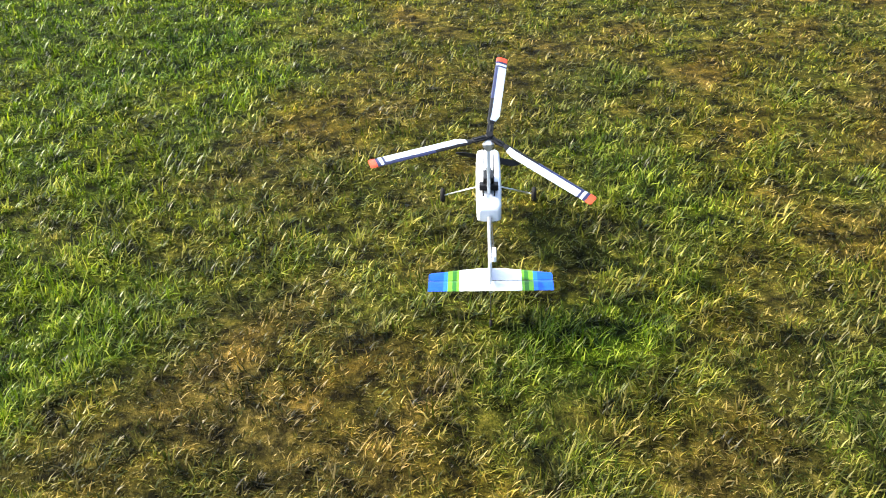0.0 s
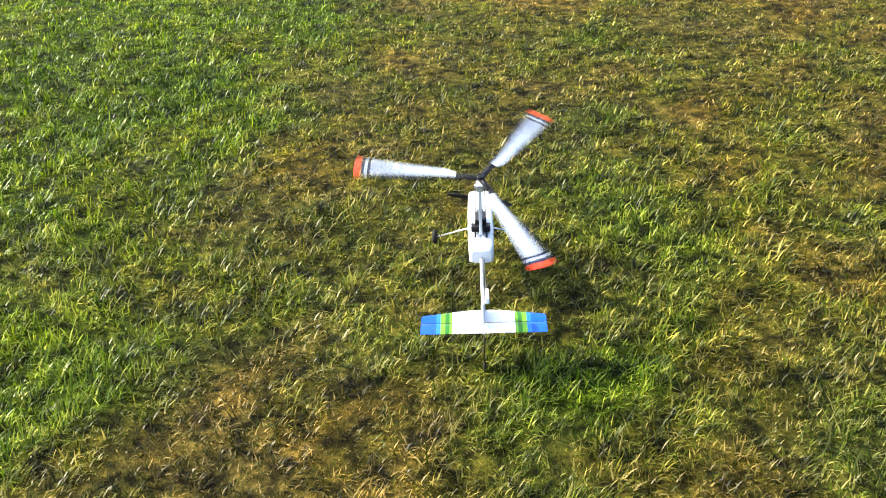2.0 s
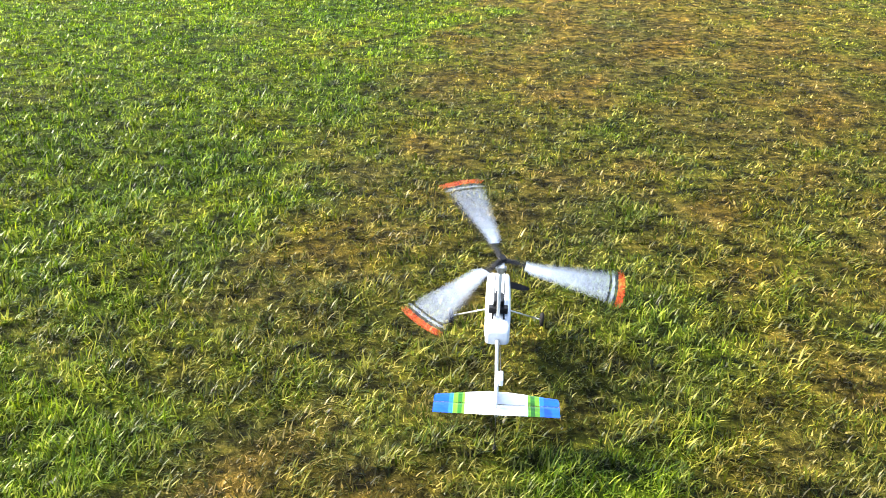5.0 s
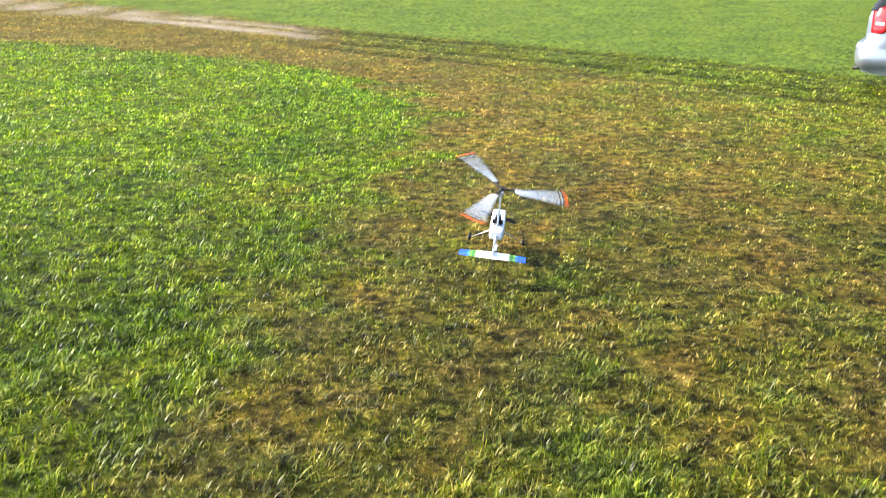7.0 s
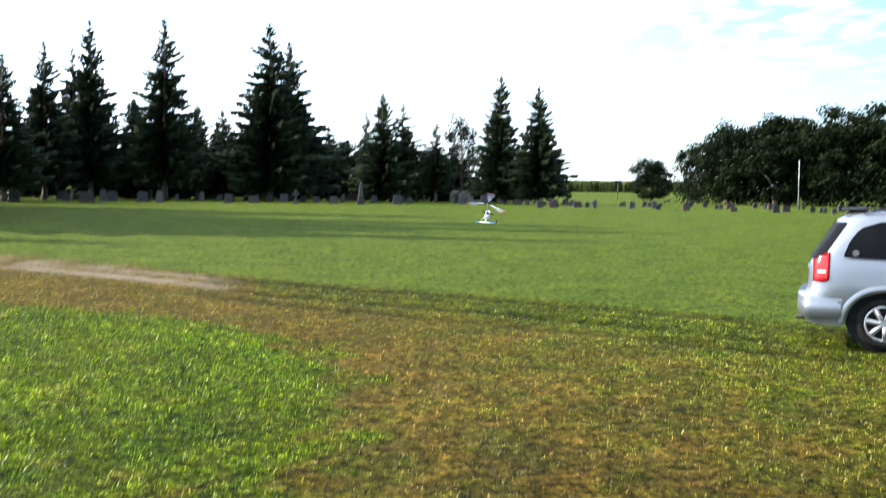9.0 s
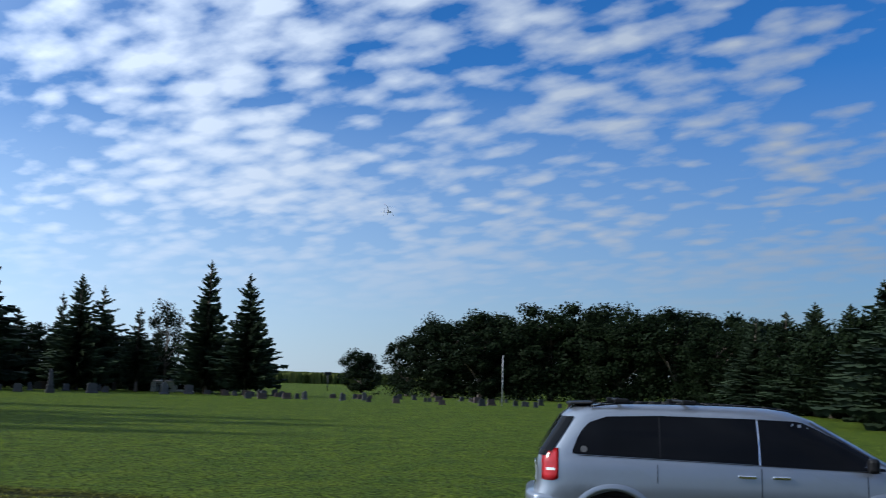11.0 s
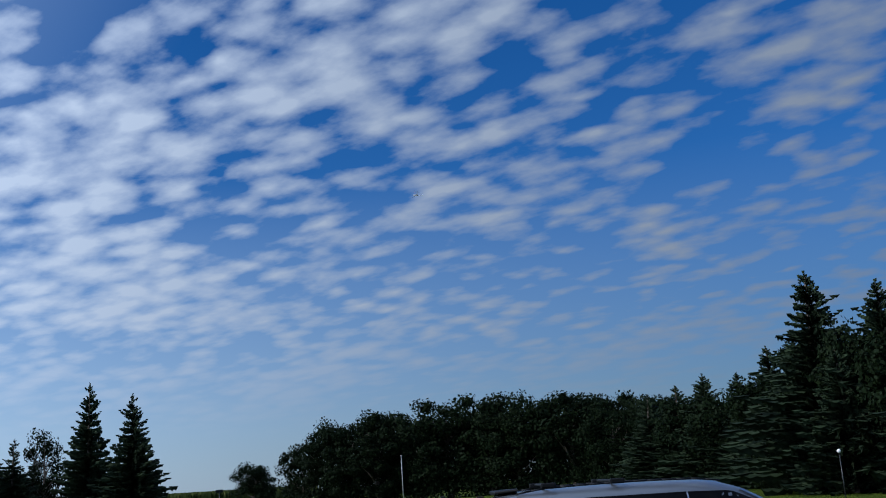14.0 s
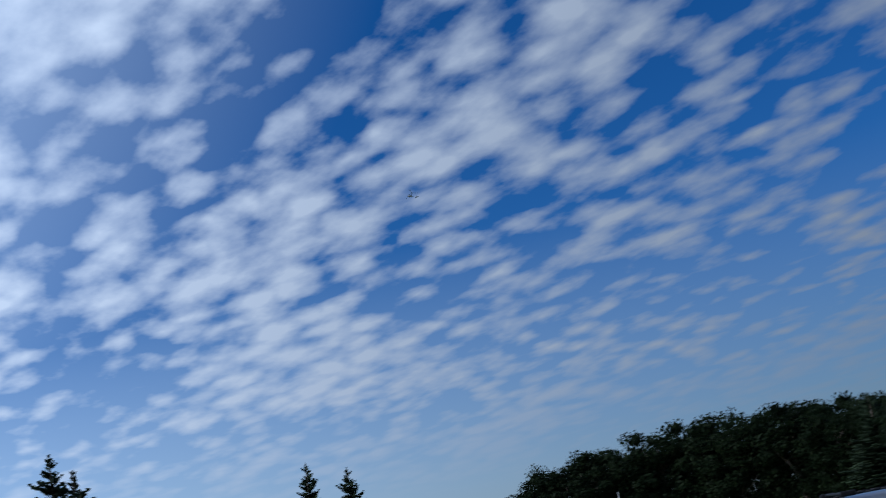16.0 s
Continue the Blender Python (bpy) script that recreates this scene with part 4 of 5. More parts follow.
def trees():
    g = random.Random(5)
    # the cemetery's spruces: x, y, height, half width, variant
    row = [(-15.7, 69.6, 9.1, 2.3, 1), (-14.9, 78.0, 11.0, 2.5, 1), (-14.4, 86.2, 11.9, 2.2, 3), (-12.2, 80.5, 12.9, 2.7, 1),
           (-7.0, 81.1, 13.3, 3.1, 1), (-10.8, 95.8, 8.6, 2.1, 0), (-5.3, 93.3, 8.1, 2.3, 2), (-3.8, 96.4, 6.6, 2.0, 2),
           (0.7, 79.4, 13.0, 3.7, 0), (2.2, 81.4, 12.0, 3.3, 1), (5.7, 89.3, 6.2, 2.1, 0), (9.1, 91.0, 7.8, 1.5, 3), (9.8, 84.9, 8.7, 2.5, 2),
           (11.7, 86.7, 8.2, 2.2, 3), (14.1, 84.3, 6.5, 1.7, 3), (18.7, 81.3, 10.1, 2.3, 0), (21.1, 78.6, 9.0, 2.4, 0),
           (-17.5, 88.0, 8.5, 2.8, 2), (-10.0, 88.0, 8.0, 2.8, 0), (-3.0, 87.0, 7.2, 2.6, 0), (-19.5, 76.0, 10.5, 2.9, 0),
           (-13.0, 92.0, 7.4, 2.8, 2), (-8.4, 90.0, 6.6, 2.7, 2), (-1.0, 91.0, 6.4, 2.4, 0), (2.6, 92.0, 5.6, 2.2, 2), (16.6, 90.0, 5.2, 2.0, 2), (20.0, 86.0, 5.0, 1.9, 0)]
    for x, y, h, r, v in row:
        tree("spruce_tree", v, x, y, h * 1.02, r * 0.98, "tall dark spruce with drooping boughs among gravestones", "tree", "cemetery spruces", g.uniform(0, 360))
    # the spruces whose long shade falls over the lawn
    for x, y, h, r, v in [(-19, 51, 25.0, 4.0, 0), (-23, 56, 27.0, 4.2, 2), (-26, 47, 27.0, 4.0, 1), (-22, 62, 24.0, 3.8, 0), (-31, 52, 27.0, 4.2, 2), (-21, 39, 13.0, 2.4, 1)]:
        tree("spruce_tree", v, x, y, h, r, "tall dark spruce at the edge of the lawn", "tree", "cemetery spruces", g.uniform(0, 360))
    for x, y, h, r, v in [(7.6, 93.1, 5.6, 2.4, 2), (3.8, 97.0, 5.2, 2.3, 0), (16.5, 85.8, 7.5, 1.5, 3), (12.8, 92.0, 5.4, 2.2, 2), (15.0, 92.0, 4.6, 2.0, 0)]:
        tree("broadleaf_tree", v, x, y, h, r, "leafy tree with gaps of sky in its crown", "tree", "cemetery trees", g.uniform(0, 360))
    tree("broadleaf_tree", 1, 43.9, 113.2, 5.3, 2.9, "lone round bushy tree at the field's edge", "tree", "", 40)
    # the wood beyond the lawn
    wood = [(41.3, 94.5, 6.0, 2.2, 2), (42.0, 90.0, 7.0, 2.9, 0), (43.0, 88.3, 7.9, 3.2, 1), (45.8, 85.7, 7.9, 3.5, 0), (50.2, 87.6, 8.1, 3.4, 1),
            (49.8, 82.1, 8.6, 3.4, 2), (52.4, 79.2, 8.7, 3.6, 0), (54.5, 75.3, 8.6, 3.5, 1), (55.6, 71.9, 8.0, 3.2, 2), (58.0, 69.8, 7.6, 3.0, 0),
            (47.7, 83.0, 7.0, 3.2, 1), (52.9, 76.0, 6.8, 3.2, 0), (56.4, 67.5, 7.0, 2.9, 1), (44.2, 85.0, 5.8, 2.8, 2), (58.5, 65.5, 7.0, 2.8, 0),
            (47.0, 88.0, 7.6, 3.2, 0), (50.5, 46.0, 6.6, 3.0, 0), (53.4, 53.0, 6.6, 3.0, 1), (48.3, 40.5, 8.0, 3.2, 0), (46.9, 37.0, 8.6, 3.2, 1), (45.8, 33.5, 7.8, 3.0, 0), (55.0, 58.0, 6.4, 2.8, 0), (53.5, 82.0, 8.2, 3.2, 1), (57.5, 74.0, 8.0, 3.2, 0), (59.5, 67.0, 7.4, 3.0, 2), (57.0, 62.8, 6.4, 2.6, 1)]
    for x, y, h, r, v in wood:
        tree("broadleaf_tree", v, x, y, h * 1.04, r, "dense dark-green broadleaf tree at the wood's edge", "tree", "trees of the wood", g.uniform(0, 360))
    for x, y, h, r, v in [(55.0, 61.7, 7.0, 2.6, 2), (55.1, 58.8, 7.4, 2.7, 0), (54.4, 55.3, 7.9, 2.8, 2), (53.8, 51.6, 7.6, 2.8, 0), (52.1, 47.4, 8.8, 3.0, 2),
                          (50.0, 43.5, 9.2, 3.2, 0), (46.1, 39.0, 11.7, 4.4, 2), (46.3, 35.0, 10.5, 3.8, 2), (45.7, 32.0, 9.6, 3.2, 2), (43.4, 28.6, 9.8, 3.0, 0),
                          (47.8, 41.0, 8.6, 3.2, 2), (49.0, 37.0, 8.6, 3.2, 2), (53.0, 49.5, 6.4, 2.8, 0), (55.5, 57.0, 6.2, 2.8, 2), (51.3, 45.0, 6.6, 2.8, 0), (44.2, 36.4, 7.2, 2.9, 2), (56.0, 53.5, 7.0, 2.8, 2)]:
        tree("spruce_tree", v, x, y, h, r, "dense dark spruce at the wood's edge", "tree", "trees of the wood", g.uniform(0, 360))


trees()


def thicket(name, pts, h, count, seed, label, material="leaf", size=0.13):
    """Undergrowth along a line, in leaf sprays."""
    g = np.random.default_rng(seed)
    V, F = [], []
    pts = np.array(pts, float)
    for _ in range(count):
        t = g.uniform(0, len(pts) - 1)
        i = int(t)
        p = pts[i] + (pts[i + 1] - pts[i]) * (t - i)
        x, y = p + g.normal(0, 1.1, 2)
        z = float(height(np.float64(x), np.float64(y))) + h * g.random() ** 0.8 * (0.7 + 0.3 * math.sin(t * 9 + 2 * math.sin(t * 23)))
        u, v = g.normal(0, 1, 3), g.normal(0, 1, 3)
        u /= np.linalg.norm(u)
        v -= u * (u @ v)
        v /= np.linalg.norm(v)
        s = size * g.uniform(0.5, 1.4)
        c, n = np.array([x, y, z]), len(V)
        V += [c - u * s, c - v * s * 0.5, c + u * s, c + v * s * 0.5]
        F.append((n, n + 1, n + 2, n + 3))
    return tagged(new(name, mesh_of(name, V, F, material)), label, "undergrowth", kind="stuff")


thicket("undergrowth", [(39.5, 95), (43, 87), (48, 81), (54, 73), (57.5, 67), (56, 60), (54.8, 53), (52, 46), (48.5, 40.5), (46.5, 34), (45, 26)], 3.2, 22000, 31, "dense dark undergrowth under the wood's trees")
thicket("hedge", [(-22, 100), (-8, 104), (6, 102), (14, 99), (20, 100)], 1.1, 3000, 33, "low sunlit scrub behind the gravestones", size=0.3)


def corn_field():
    """Ripening maize far off, in rows of upright leaf sprays over a dense stand."""
    g = np.random.default_rng(41)
    V, F = [], []
    for _ in range(13000):
        x = g.uniform(15, 85)
        y = 175 + abs(g.normal(0, 14)) + 0.1 * x
        z0 = float(height(np.float64(x), np.float64(y)))
        h = g.uniform(1.5, 2.1)
        a = g.uniform(0, 6.3)
        w = g.uniform(0.25, 0.5)
        n = len(V)
        V += [(x - w * math.cos(a), y - w * math.sin(a), z0), (x + w * math.cos(a), y + w * math.sin(a), z0), (x + 0.7 * w * math.cos(a), y + 0.7 * w * math.sin(a), z0 + h), (x - 0.5 * w * math.cos(a), y - 0.5 * w * math.sin(a), z0 + h * 0.9)]
        F.append((n, n + 1, n + 2, n + 3))
    return tagged(new("corn_field", mesh_of("corn_field", V, F, "corn")), "field of tall ripening corn beyond the cemetery", "crop", kind="stuff")


corn_field()

# ---- the cemetery ----


def headstone(name, w, h, d, top, material, base_w, label):
    root = new(name)
    bm = box(bmesh.new(), (base_w, d * 2.0, 0.22), pose(0, 0, 0.06), 0.02)
    part("plinth", bm, material, root)
    bm = bmesh.new()
    if top == "round":
        out = [(-w / 2, 0), (w / 2, 0), (w / 2, h * 0.78)] + [(w / 2 * math.cos(a), h * 0.78 + h * 0.22 * math.sin(a)) for a in np.linspace(0.2, math.pi - 0.2, 9)] + [(-w / 2, h * 0.78)]
    elif top == "peak":
        out = [(-w / 2, 0), (w / 2, 0), (w * 0.47, h * 0.82), (w * 0.25, h * 0.94), (0, h), (-w * 0.25, h * 0.94), (-w * 0.47, h * 0.82)]
    elif top == "cross":
        a = w * 0.16
        out = [(-a, 0), (a, 0), (a, h * 0.55), (w / 2, h * 0.55), (w / 2, h * 0.72), (a, h * 0.72), (a, h), (-a, h), (-a, h * 0.72), (-w / 2, h * 0.72), (-w / 2, h * 0.55), (-a, h * 0.55)]
    else:
        out = [(-w / 2, 0), (w / 2, 0), (w / 2, h * 0.95), (w * 0.42, h), (-w * 0.42, h), (-w / 2, h * 0.95)]
    extrude_outline(bm, out, d, pose(0, 0, 0.165, 90), bevel=0.015)
    part("tablet", bm, material, root)
    return tagged(root, label, "gravestone", "gravestones")


def obelisk(material):
    root = new("gravestone_obelisk")
    bm = box(bmesh.new(), (0.8, 0.8, 0.4), pose(0, 0, 0.15), 0.03)
    box(bm, (0.6, 0.6, 0.45), pose(0, 0, 0.57), 0.03)
    part("plinth", bm, material, root)
    bm = bmesh.new()
    bmesh.ops.create_cone(bm, cap_ends=True, segments=4, radius1=0.33, radius2=0.2, depth=1.3, matrix=pose(0, 0, 1.44, 0, 0, 45))
    bmesh.ops.create_cone(bm, cap_ends=True, segments=4, radius1=0.2, radius2=0.01, depth=0.22, matrix=pose(0, 0, 2.2, 0, 0, 45))
    part("shaft", bm, material, root)
    return tagged(root, "tall grey stone obelisk on a stepped base", "gravestone", "gravestones")


def cemetery():
    g = random.Random(9)
    kinds = [headstone("gravestone", 0.95, 0.85, 0.22, "round", "granite", 1.15, "grey granite gravestone with a rounded top"),
             headstone("gravestone", 1.15, 0.70, 0.24, "flat", "red_granite", 1.4, "dark red granite gravestone on a plinth"),
             headstone("gravestone", 0.60, 1.05, 0.18, "peak", "marble", 0.8, "pale weathered gravestone with a peaked top"),
             headstone("gravestone", 0.75, 0.75, 0.20, "flat", "granite", 0.95, "square grey granite gravestone"),
             headstone("gravestone_cross", 0.70, 1.35, 0.16, "cross", "marble", 0.7, "pale stone cross on a plinth"),
             obelisk("granite")]
    spots = []
    # under the spruces
    for i in range(46):
        x = -18.5 + 42 * (i + g.uniform(-0.35, 0.35)) / 46
        y = 71.0 + 0.10 * (x + 18) + g.choice([0, 3.2, 6.5, 10, 14]) + g.uniform(-0.6, 0.6)
        spots.append((x, y, g.choices(range(6), (6, 5, 4, 6, 1, 1))[0], g.uniform(0.40, 0.72)))
    # the newer, lower stones on the open side
    for i in range(58):
        t = g.random() ** 1.5
        x = 18.5 + 22 * t + g.uniform(-0.5, 0.5)
        y = 72 - 10 * t + g.uniform(-4, 9)
        spots.append((x, y, g.choices(range(6), (5, 6, 1, 6, 0, 0))[0], g.uniform(0.28, 0.48)))
    for x, y, k, s in spots:
        src = kinds[k]
        c = copy_thing(src, Matrix.Translation((x, y, float(height(np.float64(x), np.float64(y))))) @ pose(0, 0, 0, g.uniform(-2, 2), g.uniform(-2, 2), g.uniform(-12, 12)))
        c.scale = (s, s, s)
    for i, src in enumerate(kinds):
        x, y = -15.2 + 4.4 * i, 70.2 + 0.3 * i
        src.matrix_world = Matrix.Translation((x, y, float(height(np.float64(x), np.float64(y))))) @ Matrix.Diagonal((0.66, 0.66, 0.66, 1))


cemetery()


def shed():
    """The long white building behind the spruces."""
    root = new("white_shed")
    tagged(root, "long low white boarded shed behind the spruces", "shed")
    L_, D_, H_ = 4.4, 3.0, 1.15
    bm = box(bmesh.new(), (L_, D_, H_), pose(0, 0, H_ / 2))
    part("wall", bm, "board", root)
    bm = bmesh.new()
    extrude_outline(bm, [(-D_ / 2 - 0.3, 0), (D_ / 2 + 0.3, 0), (0, 0.28)], L_ + 0.5, pose(0, 0, H_, 90, 0, 90))
    part("roof", bm, "roof", root)
    for x, w, h, name in ((-1.5, 0.7, 1.0, "door"), (0.2, 0.8, 0.4, "window"), (1.5, 0.8, 0.4, "window")):
        bm = box(bmesh.new(), (w, 0.06, h), pose(x, -D_ / 2 - 0.01, h / 2 if name == "door" else 0.7), 0.01)
        part(name, bm, "glass" if name == "window" else "pole", root)
    for k in range(9):
        bm = box(bmesh.new(), (0.05, 0.03, H_ - 0.05), pose(-2.0 + 0.5 * k, -D_ / 2 - 0.012, H_ / 2))
        part("batten", bm, "board", root)
    root.matrix_world = pose(18.4, 89.5, float(height(np.float64(19), np.float64(92))) - 0.3, 0, 0, -8)


def flag_pole(x, y, h):
    root = new("pole")
    tagged(root, "thin pale metal pole on the lawn before the wood", "pole")
    bm = rod(bmesh.new(), (0, 0, -0.2), (0, 0, h), 0.035, 0.025, 10)
    part("shaft", bm, "pole", root)
    bm = bmesh.new()
    bmesh.ops.create_uvsphere(bm, u_segments=12, v_segments=8, radius=0.045, matrix=pose(0, 0, h))
    part("finial", bm, "pole", root)
    root.matrix_world = pose(x, y, float(height(np.float64(x), np.float64(y))))


def yard_lamp(x, y, h):
    root = new("lamp_post")
    tagged(root, "slim lamp post with a small white globe", "lamp post")
    bm = rod(bmesh.new(), (0, 0, -0.2), (0, 0, h), 0.022, 0.018, 8)
    part("post", bm, "carbon", root)
    bm = bmesh.new()
    bmesh.ops.create_uvsphere(bm, u_segments=14, v_segments=10, radius=0.075, matrix=pose(0, 0, h + 0.06))
    smooth(part("globe", bm, "board", root, "white globe"))
    root.matrix_world = pose(x, y, float(height(np.float64(x), np.float64(y))))


def sign_post(x, y):
    root = new("sign_post")
    tagged(root, "small dark sign on a post beside the field", "sign")
    part("post", rod(bmesh.new(), (0, 0, -0.2), (0, 0, 2.0), 0.05, 0.05, 8), "carbon", root)
    part("board", box(bmesh.new(), (0.9, 0.05, 0.35), pose(0, 0, 2.1), 0.01), "carbon", root)
    root.matrix_world = pose(x, y, float(height(np.float64(x), np.float64(y))))


shed()
flag_pole(0.3 + 70 * math.sin(radians(29.1)), 2.1 + 70 * math.cos(radians(29.1)), 3.3)
yard_lamp(0.5 + 40 * math.sin(radians(51.1)), 2.2 + 40 * math.cos(radians(51.1)), 1.95)
sign_post(43.0, 122.0)

# ---- the model autogyro ----
HUB = (0.002, 0.012, 0.444)
TILT = (-19.0, 7.5)          # the rotor leans back and to the right
BLADE = 0.386


def airfoil_plate(bm, stations, thick, zones, m):
    """A wing of stations (x, leading y, trailing y); zones give the material from each x on."""
    prof = [(0.0, 0.0), (0.08, 0.55), (0.3, 1.0), (0.6, 0.75), (1.0, 0.08), (0.6, -0.35), (0.3, -0.45), (0.08, -0.4)]
    rings = []
    for x, le, te in stations:
        rings.append([bm.verts.new(m @ Vector((x, le + (te - le) * c, thick * h / 2))) for c, h in prof])
    n = len(prof)
    for i in range(len(rings) - 1):
        xm = (stations[i][0] + stations[i + 1][0]) / 2
        k = [z for z in zones if z[0] <= xm][-1]
        for j in range(n):
            f = bm.faces.new((rings[i][j], rings[i + 1][j], rings[i + 1][(j + 1) % n], rings[i][(j + 1) % n]))
            f.material_index = k[1] if not (len(k) > 2 and j in k[3]) else k[2]
    bm.faces.new(rings[0][::-1]).material_index = zones[0][1]
    bm.faces.new(rings[-1]).material_index = zones[-1][1]
    return bm


def autogyro():
    root = new("model_autogyro")
    tagged(root, "white model autogyro with three orange-tipped rotor blades and blue-green tail", "model aircraft")
    # pod: a narrow white box with rounded corners
    bm = bmesh.new()
    rings = []
    for y, w, z0, z1 in ((0.005, 0.060, 0.150, 0.190), (0.02, 0.078, 0.143, 0.205), (0.12, 0.084, 0.125, 0.222), (0.25, 0.084, 0.118, 0.235), (0.35, 0.080, 0.118, 0.238), (0.375, 0.066, 0.125, 0.228), (0.39, 0.05, 0.14, 0.205)):
        ring = []
        for k in range(16):
            a = 2 * math.pi * (k + 0.5) / 16
            c, s = math.cos(a), math.sin(a)
            p = 0.28
            ring.append(bm.verts.new((w / 2 * math.copysign(abs(c) ** p, c), y, (z0 + z1) / 2 + (z1 - z0) / 2 * math.copysign(abs(s) ** p, s))))
        rings.append(ring)
    for a, b in zip(rings, rings[1:]):
        for k in range(16):
            bm.faces.new((a[k], a[(k + 1) % 16], b[(k + 1) % 16], b[k])).smooth = True
    bm.faces.new(rings[0])
    bm.faces.new(rings[-1][::-1])
    bmesh.ops.recalc_face_normals(bm, faces=bm.faces[:])
    pod = part("fuselage", bm, "white_foam", root, "white foam fuselage pod")
    # motor, spinner and propeller on the nose
    bm = rod(bmesh.new(), (0, 0.37, 0.175), (0, 0.41, 0.175), 0.018, 0.016, 14)
    part("motor", bm, "alloy", root)
    bm = bmesh.new()
    for s in (0, 180):
        m = pose(0, 0.415, 0.175, 0, 12 + s, 0)
        extrude_outline(bm, [(0, -0.007), (0.04, -0.013), (0.09, -0.012), (0.115, -0.004), (0.115, 0.004), (0.09, 0.009), (0.04, 0.011), (0, 0.007)], 0.003, m @ pose(0, 0, 0, 60))
    rod(bm, (0, 0.405, 0.175), (0, 0.435, 0.175), 0.014, 0.004, 12)
    part("propeller", bm, "black", root, "black two-blade propeller")
    # servo block on the pod
    bm = box(bmesh.new(), (0.032, 0.065, 0.036), pose(0, 0.125, 0.242), 0.003)
    box(bm, (0.062, 0.030, 0.020), pose(0, 0.092, 0.232), 0.003)
    box(bm, (0.020, 0.035, 0.016), pose(0, 0.16, 0.250), 0.002)
    part("servo_block", bm, "black", root, "black servo block")
    for s in (-1, 1):
        bm = rod(bmesh.new(), (s * 0.017, 0.09, 0.240), (s * 0.014, 0.02, 0.415), 0.0016, 0.0016, 6)
        part("control_rod", bm, "carbon", root)
        bm = box(bmesh.new(), (0.006, 0.03, 0.008), pose(s * 0.018, 0.062, 0.222), 0.001)
        part("servo_horn", bm, "black", root)
    # mast
    bm = extrude_outline(bmesh.new(), [(0.06, 0.22), (0.13, 0.22), (0.035, 0.40), (0.012, 0.42), (-0.012, 0.42), (0.0, 0.38)], 0.010, pose(0, 0, 0, 90, 0, 90), bevel=0.002)
    part("mast", bm, "white_foam", root, "white rotor mast")
    bm = box(bmesh.new(), (0.024, 0.034, 0.028), pose(0, 0, 0.424, 20), 0.004)
    box(bm, (0.036, 0.012, 0.012), pose(0, 0.012, 0.416, 20), 0.002)
    part("rotor_head", bm, "alloy", root)
    # boom and its pushrod
    bm = rod(bmesh.new(), (0, 0.02, 0.165), (0, -0.41, 0.152), 0.0065, 0.0055, 12)
    part("tail_boom", bm, "wire", root, "thin silver tail boom")
    bm = rod(bmesh.new(), (0.008, -0.03, 0.182), (0.012, -0.26, 0.170), 0.0014, 0.0014, 6)
    part("pushrod", bm, "carbon", root)
    bm = box(bmesh.new(), (0.012, 0.055, 0.022), pose(0.013, -0.235, 0.170), 0.003)
    part("tail_servo", bm, "white_foam", root)
    # tailplane with coloured ends, and the elevator behind a hinge gap
    bands = [(-0.180, 1), (-0.136, 2), (-0.124, 3), (-0.110, 4), (-0.098, 3), (-0.090, 0), (0.090, 3), (0.098, 4), (0.110, 3), (0.124, 2), (0.136, 1)]
    xs = [-0.180, -0.177, -0.136, -0.124, -0.110, -0.098, -0.090, -0.03, 0.03, 0.090, 0.098, 0.110, 0.124, 0.136, 0.177, 0.180]
    le = lambda x: -0.292 - 0.032 * min(1, (abs(x) / 0.17)) ** 1.3 - (0.010 if abs(x) > 0.178 else 0)
    cols = ["white_foam", "blue_film", "pale_blue", "lime", "green_film"]
    bm = airfoil_plate(bmesh.new(), [(x, le(x), -0.362) for x in xs], 0.012, bands, pose(0, 0, 0.160))
    plane = part("tailplane", bm, cols, root, "white tailplane with blue and green bands")
    bm = airfoil_plate(bmesh.new(), [(x, -0.364, -0.418) for x in xs], 0.008, bands, pose(0, 0, 0.160))
    part("elevator", bm, cols, root, "white elevator with blue and green bands")
    # fin and rudder
    bm = extrude_outline(bmesh.new(), [(-0.29, 0.163), (-0.372, 0.163), (-0.372, 0.262), (-0.35, 0.262), (-0.31, 0.195)], 0.006, pose(0, 0, 0, 90, 0, 90), bevel=0.001)
    part("fin", bm, "white_foam", root, "white upright fin")
    bm = extrude_outline(bmesh.new(), [(-0.375, 0.170), (-0.405, 0.172), (-0.408, 0.25), (-0.375, 0.262)], 0.005, pose(0, 0, 0, 90, 0, 90), bevel=0.001)
    part("rudder", bm, "white_foam", root)
    # undercarriage
    for s in (-1, 1):
        bm = tube(bmesh.new(), [(s * 0.03, 0.30, 0.125), (s * 0.145, 0.42, 0.032), (s * 0.16, 0.42, 0.028)], 0.0028, 8)
        leg = part("wheel_leg", bm, "wire", root)
        bm = torus(bmesh.new(), 0.019, 0.008, pose(s * 0.165, 0.42, 0.028, 0, 90, 0), 20, 8)
        rod(bm, (s * 0.158, 0.42, 0.028), (s * 0.172, 0.42, 0.028), 0.014, 0.014, 12)
        part("wheel", bm, "rubber", leg, "small black wheel")
    bm = tube(bmesh.new(), [(0, -0.37, 0.15), (0, -0.385, 0.03)], 0.0016, 6)
    leg = part("tail_wheel_leg", bm, "carbon", root)
    bm = torus(bmesh.new(), 0.010, 0.005, pose(0, -0.385, 0.022, 0, 90, 0), 14, 6)
    rod(bm, (-0.003, -0.385, 0.022), (0.003, -0.385, 0.022), 0.008, 0.008, 10)
    part("tail_wheel", bm, "rubber", leg)
    # rotor
    bm = rod(bmesh.new(), (0, 0, -0.015), (0, 0, 0.012), 0.013, 0.011, 14)
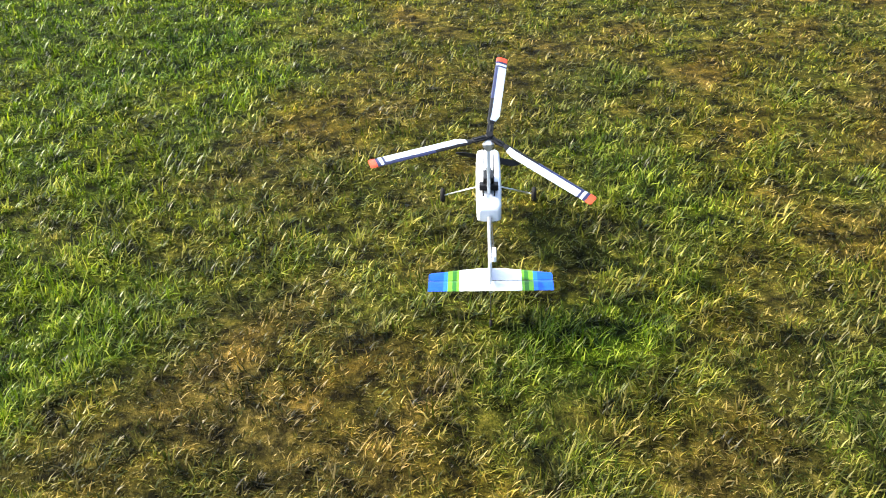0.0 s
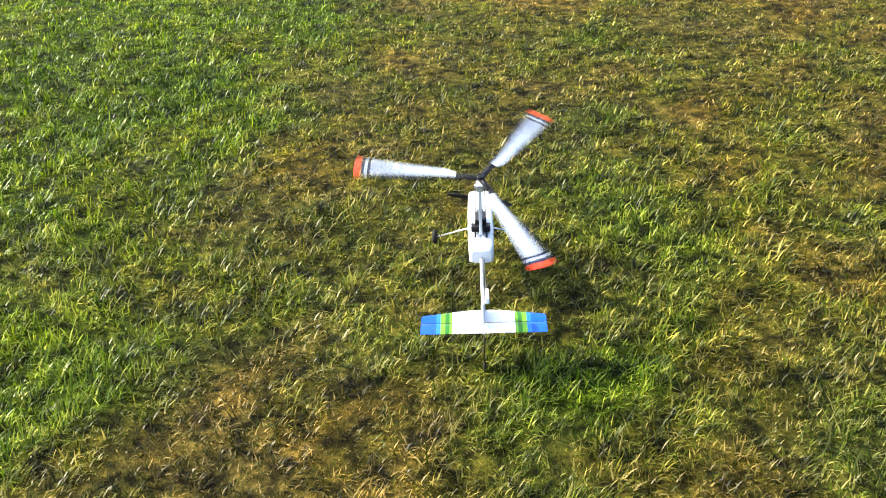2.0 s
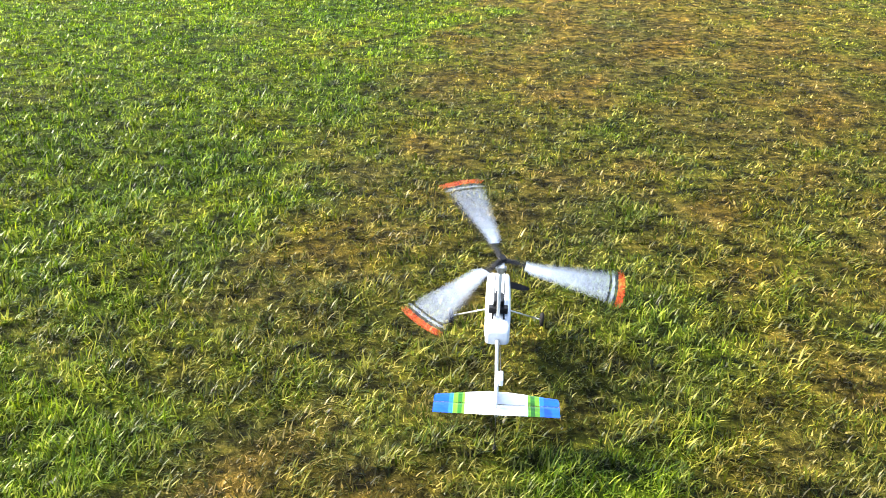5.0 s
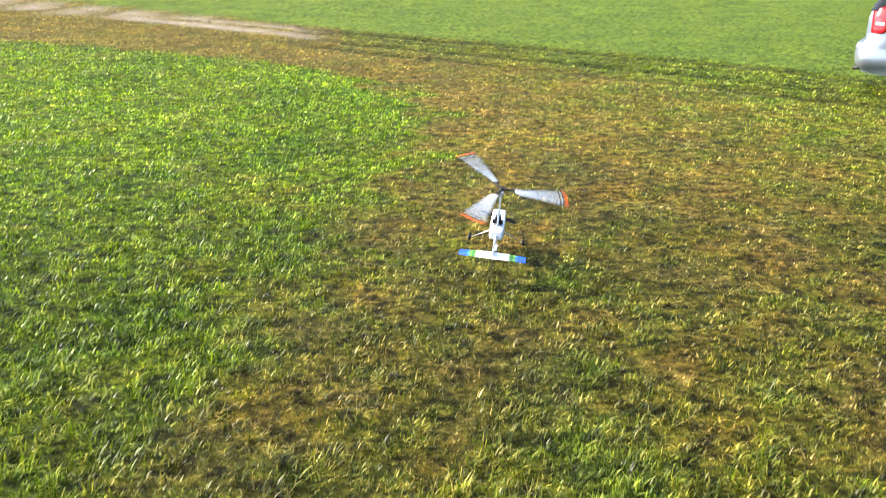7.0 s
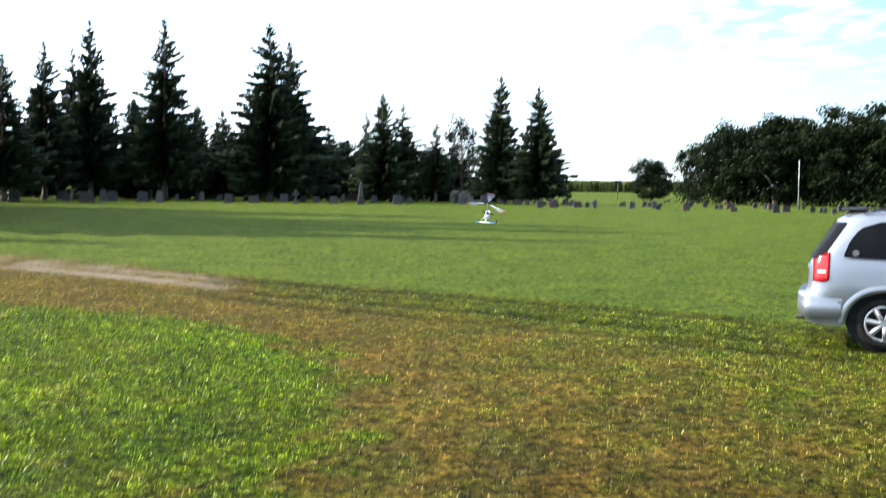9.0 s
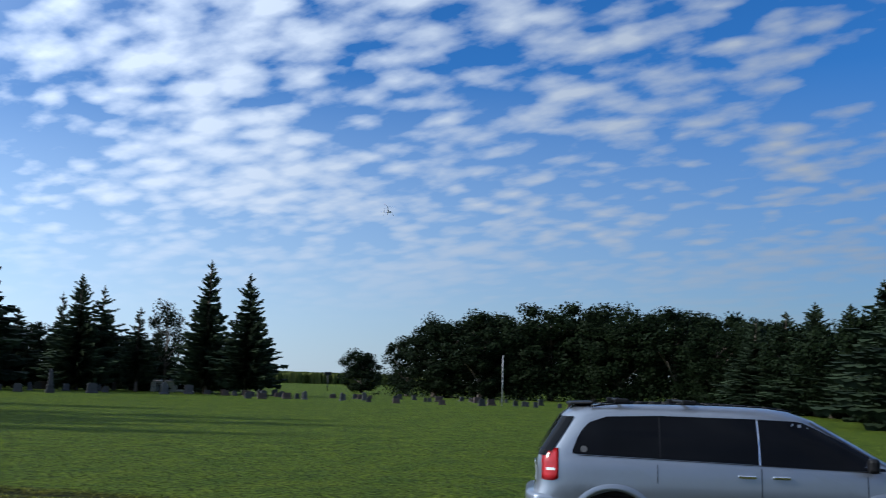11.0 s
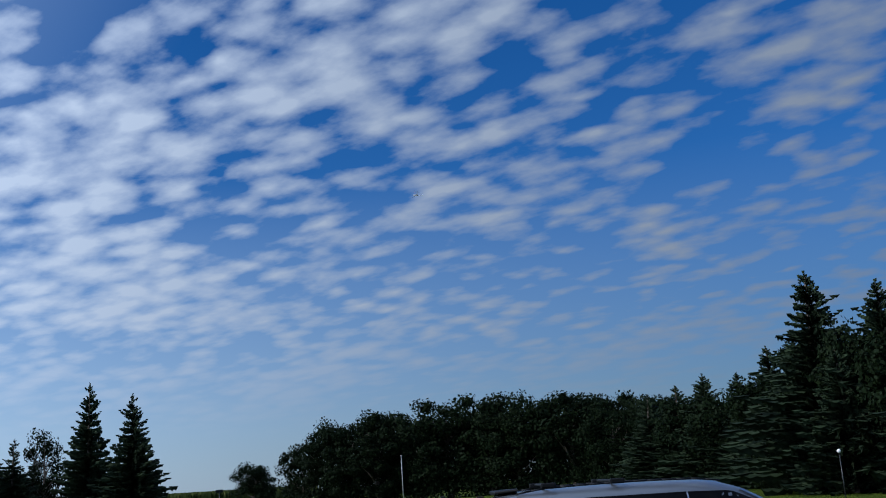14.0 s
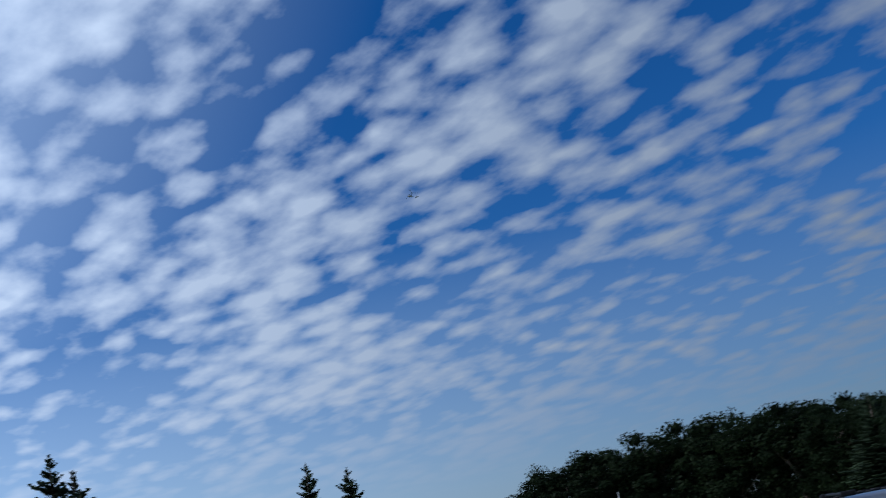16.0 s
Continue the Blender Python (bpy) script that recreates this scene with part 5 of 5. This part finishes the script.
    for k in range(3):
        box(bm, (0.05, 0.020, 0.006), pose(0, 0, 0, 0, 0, 90 + 120 * k) @ pose(0.03, 0, 0), 0.002)
        rod(bm, (0, 0, 0), pose(0, 0, 0, 0, 0, 90 + 120 * k) @ Vector((0.05, 0, 0.0)), 0.006, 0.005, 8)
    rotor = part("rotor", bm, "black", root, "three-blade rotor")
    for k in range(3):
        m = pose(0, 0, 0, 0, 0, 90 + 120 * k) @ pose(0, 0, 0, 0, 0.8, 0) @ pose(0, 0, 0, 4)
        st = [(x, 0.013 if x > 0.07 else 0.009, -0.006 - 0.018 * min(1, max(0, (x - 0.055) / 0.045))) for x in (0.055, 0.075, 0.10, 0.15, 0.18, 0.30, 0.338, 0.346, 0.356, 0.366)]
        zones = [(0.055, 3, 3, ()), (0.075, 0, 3, (0, 1, 7, 6)), (0.18, 0, 1, (0, 1, 7, 6)), (0.338, 1, 1, ()), (0.346, 0, 1, (0,)), (0.356, 1, 1, ())]
        bm = airfoil_plate(bmesh.new(), st, 0.006, zones, m)
        part("rotor_blade", bm, ["blade_white", "navy", "pale_blue", "black"], rotor, "white blade with a navy leading edge")
        bm = airfoil_plate(bmesh.new(), [(0.3665, 0.013, -0.024), (0.383, 0.013, -0.024), (0.388, 0.009, -0.020)], 0.006, [(0.3665, 0)], m)
        part("blade_tip", bm, "orange", rotor, "orange blade tip")
    return root, rotor


gyro, rotor = autogyro()

# seconds, x, y, height, pitch, bank, heading (degrees to the left from +y)
FLIGHT = [
    (0.0, 0.345, 2.702, 0.0, 0, 0, -4.5), (3.2, 0.345, 2.702, 0.0, 0, 0, -4.5), (5.3, 0.342, 2.775, 0.0, 0, 1.5, -5), (5.5, 0.340, 2.787, 0.0, 0, 2, -5),
    (6.0, 0.373, 3.286, 0.0, 0, 3, -6), (6.5, 0.531, 4.207, 0.0, 0, 3.5, -8), (7.0, 0.863, 5.791, 0.0, 0, 5, -11), (7.5, 1.337, 8.221, 0.005, 0, 4, -13),
    (8.0, 2.03, 11.68, 0.015, 0, 2, -14), (8.5, 3.22, 16.25, 0.02, 2, 4, -15), (9.0, 4.20, 20.0, 1.14, 10, 4, -16), (9.2, 5.03, 23.0, 1.93, 14, 4, -20),
    (9.6, 7.2, 29.2, 3.55, 12, 6, -35), (10.0, 10.0, 35.7, 5.2, 8, 6, -52), (10.2, 11.84, 39.5, 6.17, 8, 8, -55), (11.2, 23.0, 53.5, 11.5, 10, 10, -45),
    (12.5, 37.46, 64.9, 17.63, 10, 0, -30), (13.5, 40.8, 68.0, 21.6, 8, -20, 5), (14.5, 38.5, 69.1, 25.1, 6, -35, 60), (15.5, 30.6, 66.4, 26.0, 2, -10, 105), (16.0, 24.86, 64.57, 25.36, 0, -3, 110),
]
# seconds and the rotor's turn in degrees
SPIN = [(0, -4), (0.5, 5), (1, 15), (1.5, 132), (2, 450), (2.5, 926), (3, 1492), (5.5, 5059), (6, 5932), (6.5, 6815), (7, 7603), (7.5, 8405), (8, 9227), (8.5, 10094), (16, 22469)]


def rotor_turn(t):
    return float(np.interp(t, [s[0] for s in SPIN], [s[1] for s in SPIN]))


def motions():
    walk(gyro, [(t, pose(x, y, z, p, b, h)) for t, x, y, z, p, b, h in FLIGHT])
    rows = []
    for k in range(16 * FPS + 1):
        t = k / FPS
        rows.append((t, Matrix.Translation(HUB) @ pose(0, 0, 0, -TILT[0], TILT[1], 0) @ pose(0, 0, 0, 0, 0, rotor_turn(t))))
    walk(rotor, rows)


motions()
